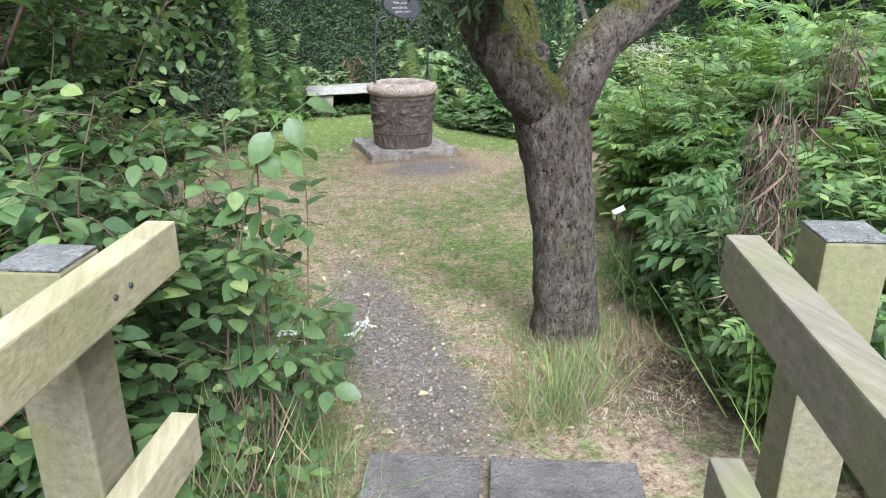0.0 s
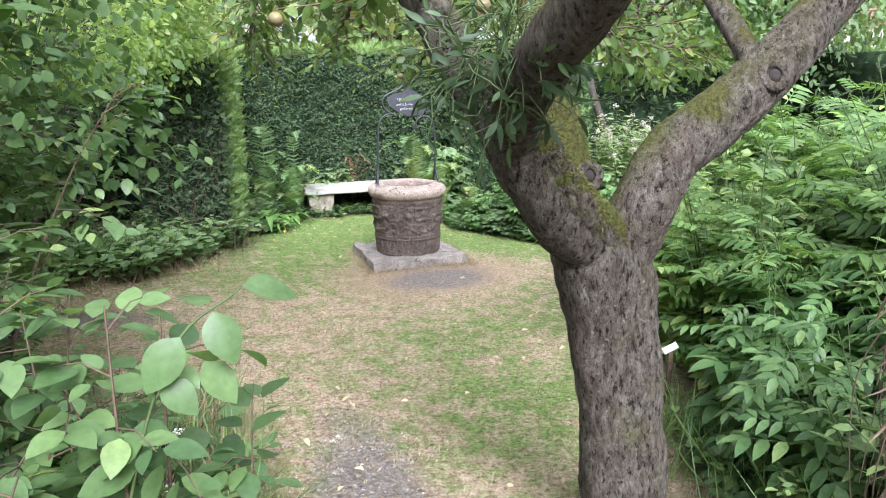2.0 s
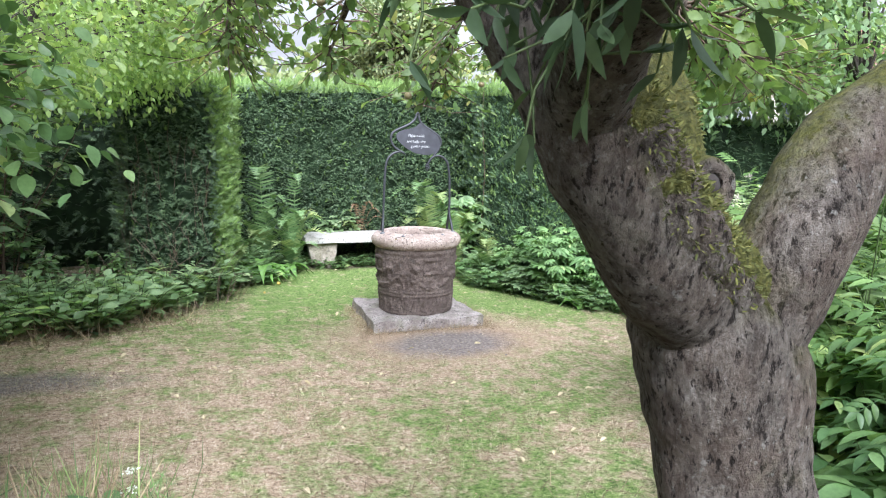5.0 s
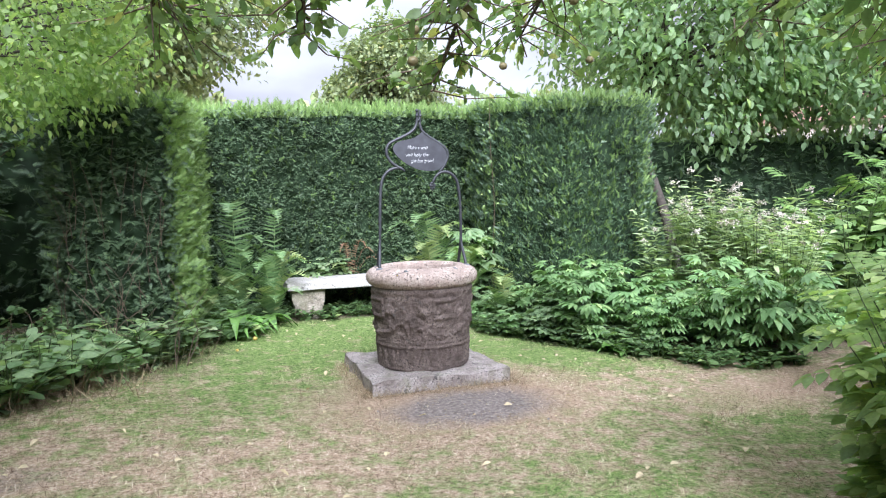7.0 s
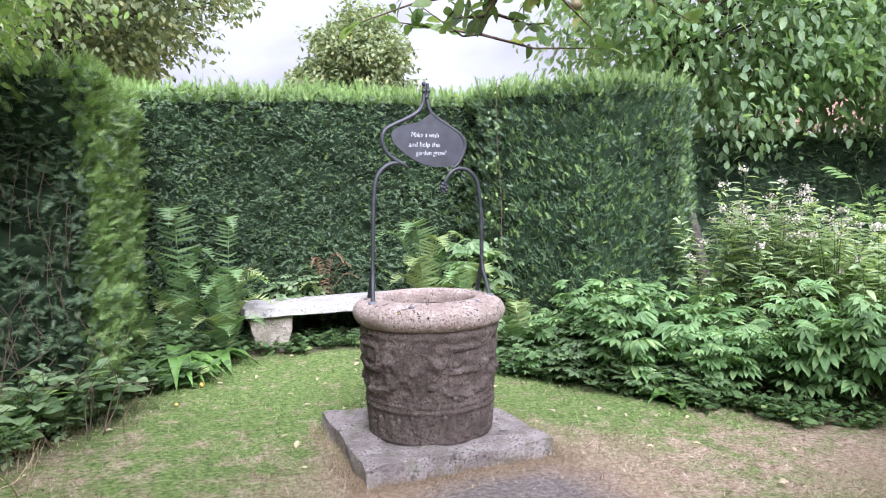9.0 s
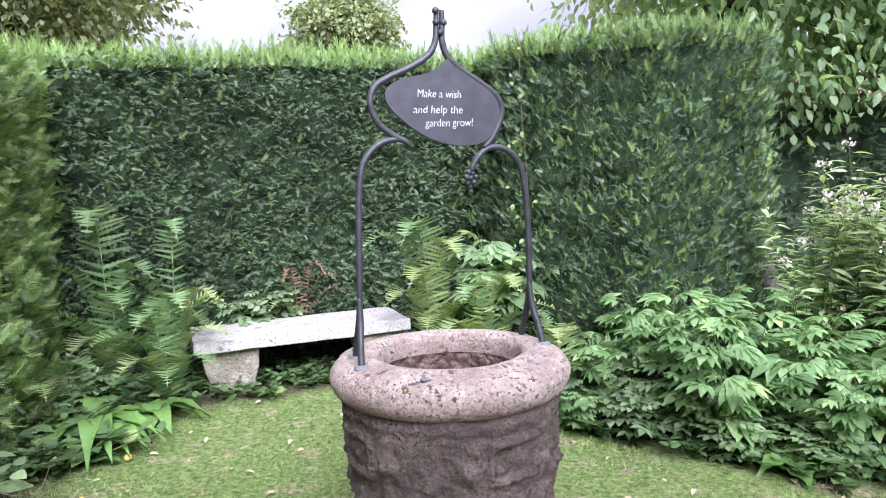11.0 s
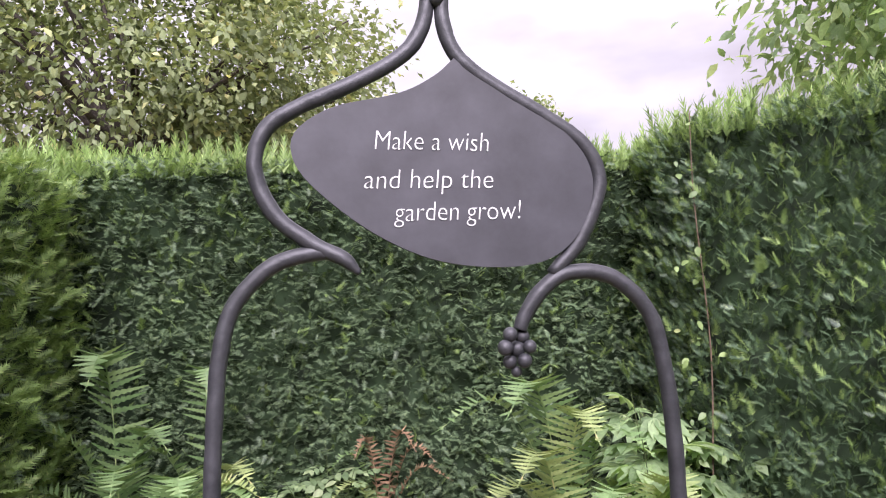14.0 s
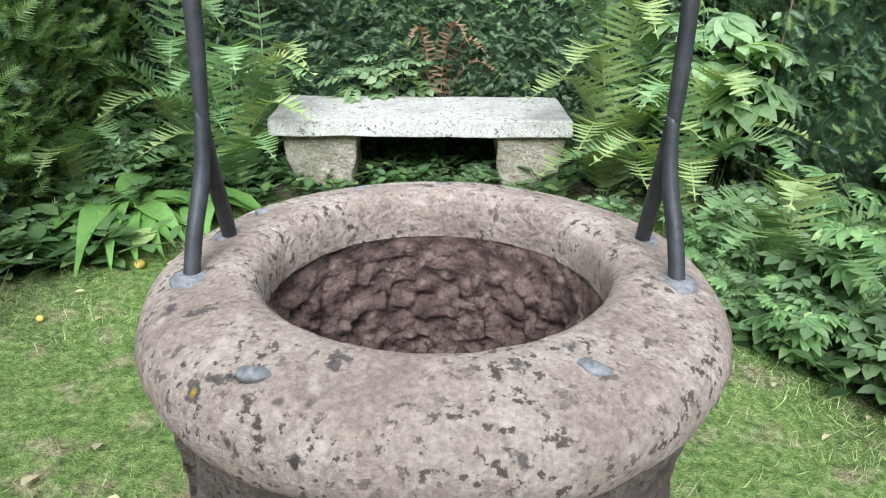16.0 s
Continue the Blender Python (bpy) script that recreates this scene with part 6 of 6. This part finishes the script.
tufts(side, 0.09, 60, 0.22, 0.9, M_TALL, "grass_tuft", "long green grass at the path edge")
tufts(side + [(0.1, 3.4), (0.2, 3.2), (0.5, 3.3), (0.7, 3.5), (0.75, 3.0), (-0.05, 3.6), (0.9, 4.3)], 0.12, 75, 0.17, 0.22, M_STRAW, "straw_tuft", "flattened dry straw at the path edge")
tufts([(1.0, 3.2), (1.1, 3.7), (1.2, 4.2), (0.85, 2.8), (1.35, 4.7), (0.75, 2.45), (1.05, 2.9)], 0.13, 120, 0.42, 1.0, M_WILD, "sedge_tuft", "long arching green sedge by the bridge")
edge_pts = [(WX + sx * (0.56 + 0.03 * rng.random()), WY + t) for sx in (-1, 1) for t in np.linspace(-0.55, 0.45, 14)] + [(WX + t, WY - 0.53 - 0.03 * rng.random()) for t in np.linspace(-0.55, 0.55, 18)]
tufts(edge_pts, 0.045, 60, 0.095, 0.35, M_STRAW, "straw_tuft", "dry straw along the edges of the well slab")
tufts([(-1.15 - 0.5 * rng.random(), y) for y in np.linspace(2.6, 5.8, 40)], 0.10, 22, 0.42, 1.6, M_STRAW, "straw_tuft", "tall dry grass stems among the shrubs")
tufts([(-1.15 - 0.6 * rng.random(), y) for y in np.linspace(2.6, 5.8, 40)], 0.12, 26, 0.40, 1.3, M_TALL, "grass_tuft", "long green grass among the shrubs")
tufts([(-1.3, 9.6), (-1.6, 9.4), (-1.9, 9.2), (-0.95, 10.6), (-2.2, 9.0), (-1.2, 10.2), (-2.5, 9.2), (-2.0, 9.7), (-1.5, 10.0), (-2.8, 9.0)], 0.17, 130, 0.27, 0.5, M_STRAW, "straw_tuft", "dry fallen stems at the edge of the bed")

chip = leaf_template(0.7, 0.2, 0.0, 2)
n = 2600
cx = np.where(rng.random(n) < 0.45, rng.normal(-0.5, 0.24, n), rng.uniform(-1.0, 1.6, n))
cy = rng.uniform(2.95, 9.0, n)
cs = rng.uniform(0.008, 0.024, n)
d = np.column_stack([rng.normal(size=(n, 2)), rng.normal(0, 0.1, n)])
tagged(soup("wood_chip", *chip, frames(d, np.array([0, 0, 1.0]) + rng.normal(0, 0.2, (n, 3)), cs), np.column_stack([cx, cy, gz(cx, cy) + 0.008]), M_STRAW), "pale chips and dry bits scattered on the path", "wood chips", kind="stuff")

n = 2600
GRIT = ([(-0.5, -0.4, 0), (0.5, -0.45, 0), (0.45, 0.5, 0), (-0.5, 0.4, 0), (-0.28, -0.2, 0.42), (0.3, -0.25, 0.5), (0.22, 0.3, 0.4), (-0.25, 0.22, 0.5)], [(0, 1, 5, 4), (1, 2, 6, 5), (2, 3, 7, 6), (3, 0, 4, 7), (4, 5, 6, 7)])
px, py = rng.normal(-0.5, 0.19, n), rng.uniform(2.75, 5.3, n)
out = rng.random(n) < 0.08
px[out], py[out] = rng.normal(1.05, 0.35, out.sum()), rng.normal(8.6, 0.2, out.sum())
a = rng.uniform(0, 2 * math.pi, n)
d = np.column_stack([np.cos(a), np.sin(a), np.zeros(n)])
tagged(soup("path_grit", *GRIT, frames(d, np.tile([0, 0, 1.0], (n, 1)), 0.003 + 0.017 * rng.random(n) ** 6), np.column_stack([px, py, gz(px, py) + 0.003]), M_PEBBLE, None, "", False), "grey and white grit trodden into the path", "gravel", kind="stuff")

lv = leaf_template(0.55, 0.25, 0.15, 3)
fallen_me = []
for k in range(4):
    me = bpy.data.meshes.new("fallen_leaf")
    me.from_pydata([(x * 0.045, (y - 0.5) * 0.045, z * 0.045) for x, y, z in lv[0]], [], lv[1])
    me.materials.append(M_FALLEN)
    fallen_me.append(me)
for x, y, sc in scatter(LAWN, 290, 0.10, rng, (0.5, 1.45)):
    if abs(x - WX) < 0.6 and abs(y - WY) < 0.6:
        continue
    ob = new("fallen_leaf", fallen_me[int(rng.integers(4))])
    ob.matrix_basis = pose(x, y, gz1(x, y) + 0.022, rng.normal(0, 14), rng.normal(0, 14), rng.uniform(0, 360)) @ Matrix.Diagonal((sc, sc, sc, 1))
    tagged(ob, "dry yellow-brown fallen leaf lying on the lawn", "leaf", "fallen leaves on the lawn")
for x, y, r in ((-0.24, 11.2, 0.022), (-0.42, 10.75, 0.014), (0.12, 3.55, 0.02), (0.32, 3.5, 0.02)):
    bm = bmesh.new()
    bmesh.ops.create_uvsphere(bm, u_segments=14, v_segments=9, radius=r, matrix=pose(x, y, gz1(x, y) + r * 0.95) @ Matrix.Diagonal((1, 1, 0.9, 1)))
    tagged(part("windfall_apple", bm, M_YELLOW), "small yellow windfall apple on the grass", "apple", "windfall apples")

# ---- dead stalks, label, umbels ----
STRIP = leaf_template(0.14, 0.2, 0.35, 4)


def stalk_bundle(at, height, n, spread, seed, label):
    rg = np.random.default_rng(seed)
    t = thing("dead_stalk_clump", label, "dead plant", (*at, gz1(*at)), "dead stalks in the bed")
    base = np.array([*at, gz1(*at)])
    for k in range(n):
        a = rg.uniform(0, 2 * math.pi)
        d = np.array([math.cos(a), math.sin(a), 0]) * spread
        h = height * rg.uniform(0.55, 1.0)
        tip = base + d * rg.uniform(0.1, 0.55) + np.array([0, 0, h])
        pts = [base + d * 0.15 * rg.random(), base * 0.7 + tip * 0.3 + rg.normal(0, 0.05, 3), base * 0.35 + tip * 0.65 + rg.normal(0, 0.08, 3), tip + rg.normal(0, 0.06, 3)]
        if k % 2:
            pts.append(tip + d * rg.uniform(0.4, 1.0) + np.array([0, 0, -h * rg.uniform(0.25, 0.6)]))
        r = rg.uniform(0.0012, 0.0030)
        bm = bmesh.new()
        tube_into(bm, spline([(*p, r) for p in pts], 5), 4, cap=False)
        part("stalk", bm, M_DEAD, t)
    n = n * 3
    w = rg.uniform(0.3, 1.0, (n, 1))
    at3 = base + np.column_stack([rg.normal(0, spread * 0.35, (n, 2)), np.zeros(n)]) * (0.5 + w) + np.array([0, 0, height]) * w * 0.9
    dn = np.column_stack([rg.normal(0, 0.35, (n, 2)), rg.uniform(-1.0, -0.3, n)])
    soup_part("dry_leaves", STRIP, frames(dn, rg.normal(size=(n, 3)), rg.uniform(0.10, 0.26, n), np.full(n, 0.10)), at3, M_DEAD, t, "hanging bleached dead leaves")


stalk_bundle((0.97, 3.15), 1.38, 46, 0.12, 5, "bundle of dead brown collapsed stalks among green herbs")
stalk_bundle((2.35, 4.2), 1.75, 56, 0.15, 6, "bundle of dead brown collapsed stalks among green herbs")
dry = thing("dry_stems", "bare purple-brown dry stems at the hedge foot", "dead plant", (-0.95, 10.35, 0.0))
for k in range(17):
    a = k * 0.7
    b = (-1.15 + 0.32 * math.cos(a), 10.22 + 0.14 * math.sin(a))
    tube("stem", [(*b, gz1(*b), 0.004), (b[0] + 0.1 * math.cos(a * 2), b[1], gz1(*b) + 0.3, 0.003), (b[0] + 0.28 * math.cos(a * 2.3), b[1] - 0.1, gz1(*b) + 0.3 + 0.12 * (k % 5), 0.0015)], M_DEAD, dry, "", 5)
label_post = thing("plant_label", "small white plant label on a dark wooden stake", "label", (1.45, 5.1, gz1(1.45, 5.1)))
part("stake", box_bm(0.03, 0.02, 0.42, pose(1.45, 5.1, gz1(1.45, 5.1) - 0.05), 0.003), M_TWIG, label_post)
part("plate", box_bm(0.10, 0.012, 0.04, pose(1.45, 5.085, gz1(1.45, 5.1) + 0.36, -40, -20, 0), 0.003), M_CHALK, label_post, "white plate")
umbel = [herb("umbel_flower", "thin wild flower with a flat white umbel", "wild plant", "white umbels by the path", 4, 0.5, 0.2, LANCE, 0.09, M_TALL, 4, 0.1, 0.4, M_UMBEL, head=(0.024, 0.004))]
plant_out(umbel, [(-0.98, 3.55, 0.9), (-1.02, 5.75, 0.7), (-1.15, 4.9, 0.8), (-1.3, 3.2, 1.1), (-0.62, 5.0, 0.35), (-1.2, 4.1, 0.9), (-1.12, 3.4, 0.8)])

vine = thing("climbing_vine", "thin pale green climber in the corner of the yew hedges", "climber", (2.46, 11.74, 0.0))
vr = np.random.default_rng(51)
tube("stem", [(2.5, 11.85, -0.02, 0.006), (2.44, 11.72, 0.6, 0.005), (2.46, 11.70, 1.3, 0.004), (2.42, 11.70, 2.0, 0.003), (2.44, 11.74, 2.45, 0.002)], M_TWIG, vine, "", 6)
vp = np.column_stack([vr.normal(2.40, 0.07, 38), vr.normal(11.68, 0.05, 38), vr.uniform(0.7, 2.45, 38)])
vd = np.column_stack([vr.normal(-0.3, 0.6, 38), vr.normal(-0.5, 0.4, 38), vr.normal(-0.5, 0.4, 38)])
soup_part("foliage", OVATE, frames(vd, np.array([-0.2, -0.9, 0.6]) + vr.normal(0, 0.3, (38, 3)), vr.uniform(0.03, 0.055, 38)), vp, M_TALL, vine, "", True)

# ---- beyond the garden: a house and woods ----
house = thing("house", "brick house with a brown tiled roof seen over the hedge", "house", (36, 39, 0))
HM = pose(36, 39, 0, 0, 0, -42)
part("wall", box_bm(11, 7, 5.0, HM), M_RENDER, house, "pale rendered walls", False)
bm = bmesh.new()
rv = [bm.verts.new(HM @ Vector(p)) for p in ((-5.8, -4, 4.8), (5.8, -4, 4.8), (5.8, 4, 4.8), (-5.8, 4, 4.8), (-5.8, 0, 8.4), (5.8, 0, 8.4))]
for f in ((0, 1, 5, 4), (2, 3, 4, 5), (1, 2, 5), (3, 0, 4), (0, 3, 2, 1)):
    bm.faces.new([rv[i] for i in f])
roof = part("roof", bm, M_TILE, house, "", False)
bm = bmesh.new()
for k in range(22):
    t = k / 22
    bmesh.ops.create_cube(bm, size=1.0, matrix=HM @ pose(0, -4 + 4 * t, 4.84 + 3.6 * t, 42, 0, 0) @ Matrix.Diagonal((11.6, 0.22, 0.05, 1)))
part("tile_course", bm, M_TILE, roof, "", False)
house.children[-1]["kind"] = "stuff"
part("chimney", box_bm(0.9, 0.7, 2.2, HM @ pose(3.6, 0.4, 7.4), 0.02), M_TILE, house, "", False)
for wx in (-3.6, -1.2, 1.4, 3.8):
    part("window", box_bm(1.1, 0.1, 1.2, HM @ pose(wx, -3.5, 2.9), 0.01), M_GLASS, house, "", False)


def woods(label, ring):
    P, S = [], []
    rg = np.random.default_rng(77)
    for cx, cy, rad, top in ring:
        c, p, d = crown_points((cx, cy, top * 0.5), (rad, rad, top * 0.5), 44, 9, rg)
        P.append(p)
        S.append(np.full(len(p), rad * 0.17))
    P, S = np.concatenate(P), np.concatenate(S)
    tagged(soup("far_woods", *FAR_LEAF, frames(rand_dirs(len(P), rg), rand_dirs(len(P), rg), S), P, M_TREE), label, "woods", kind="stuff")


woods("dark green woodland on the skyline, haze painted into its colour", [(95 * math.sin(a) + rng.normal(0, 6), 20 + 95 * math.cos(a) + rng.normal(0, 6), rng.uniform(6, 10), rng.uniform(13, 17)) for a in np.linspace(0, 2 * math.pi, 64)])
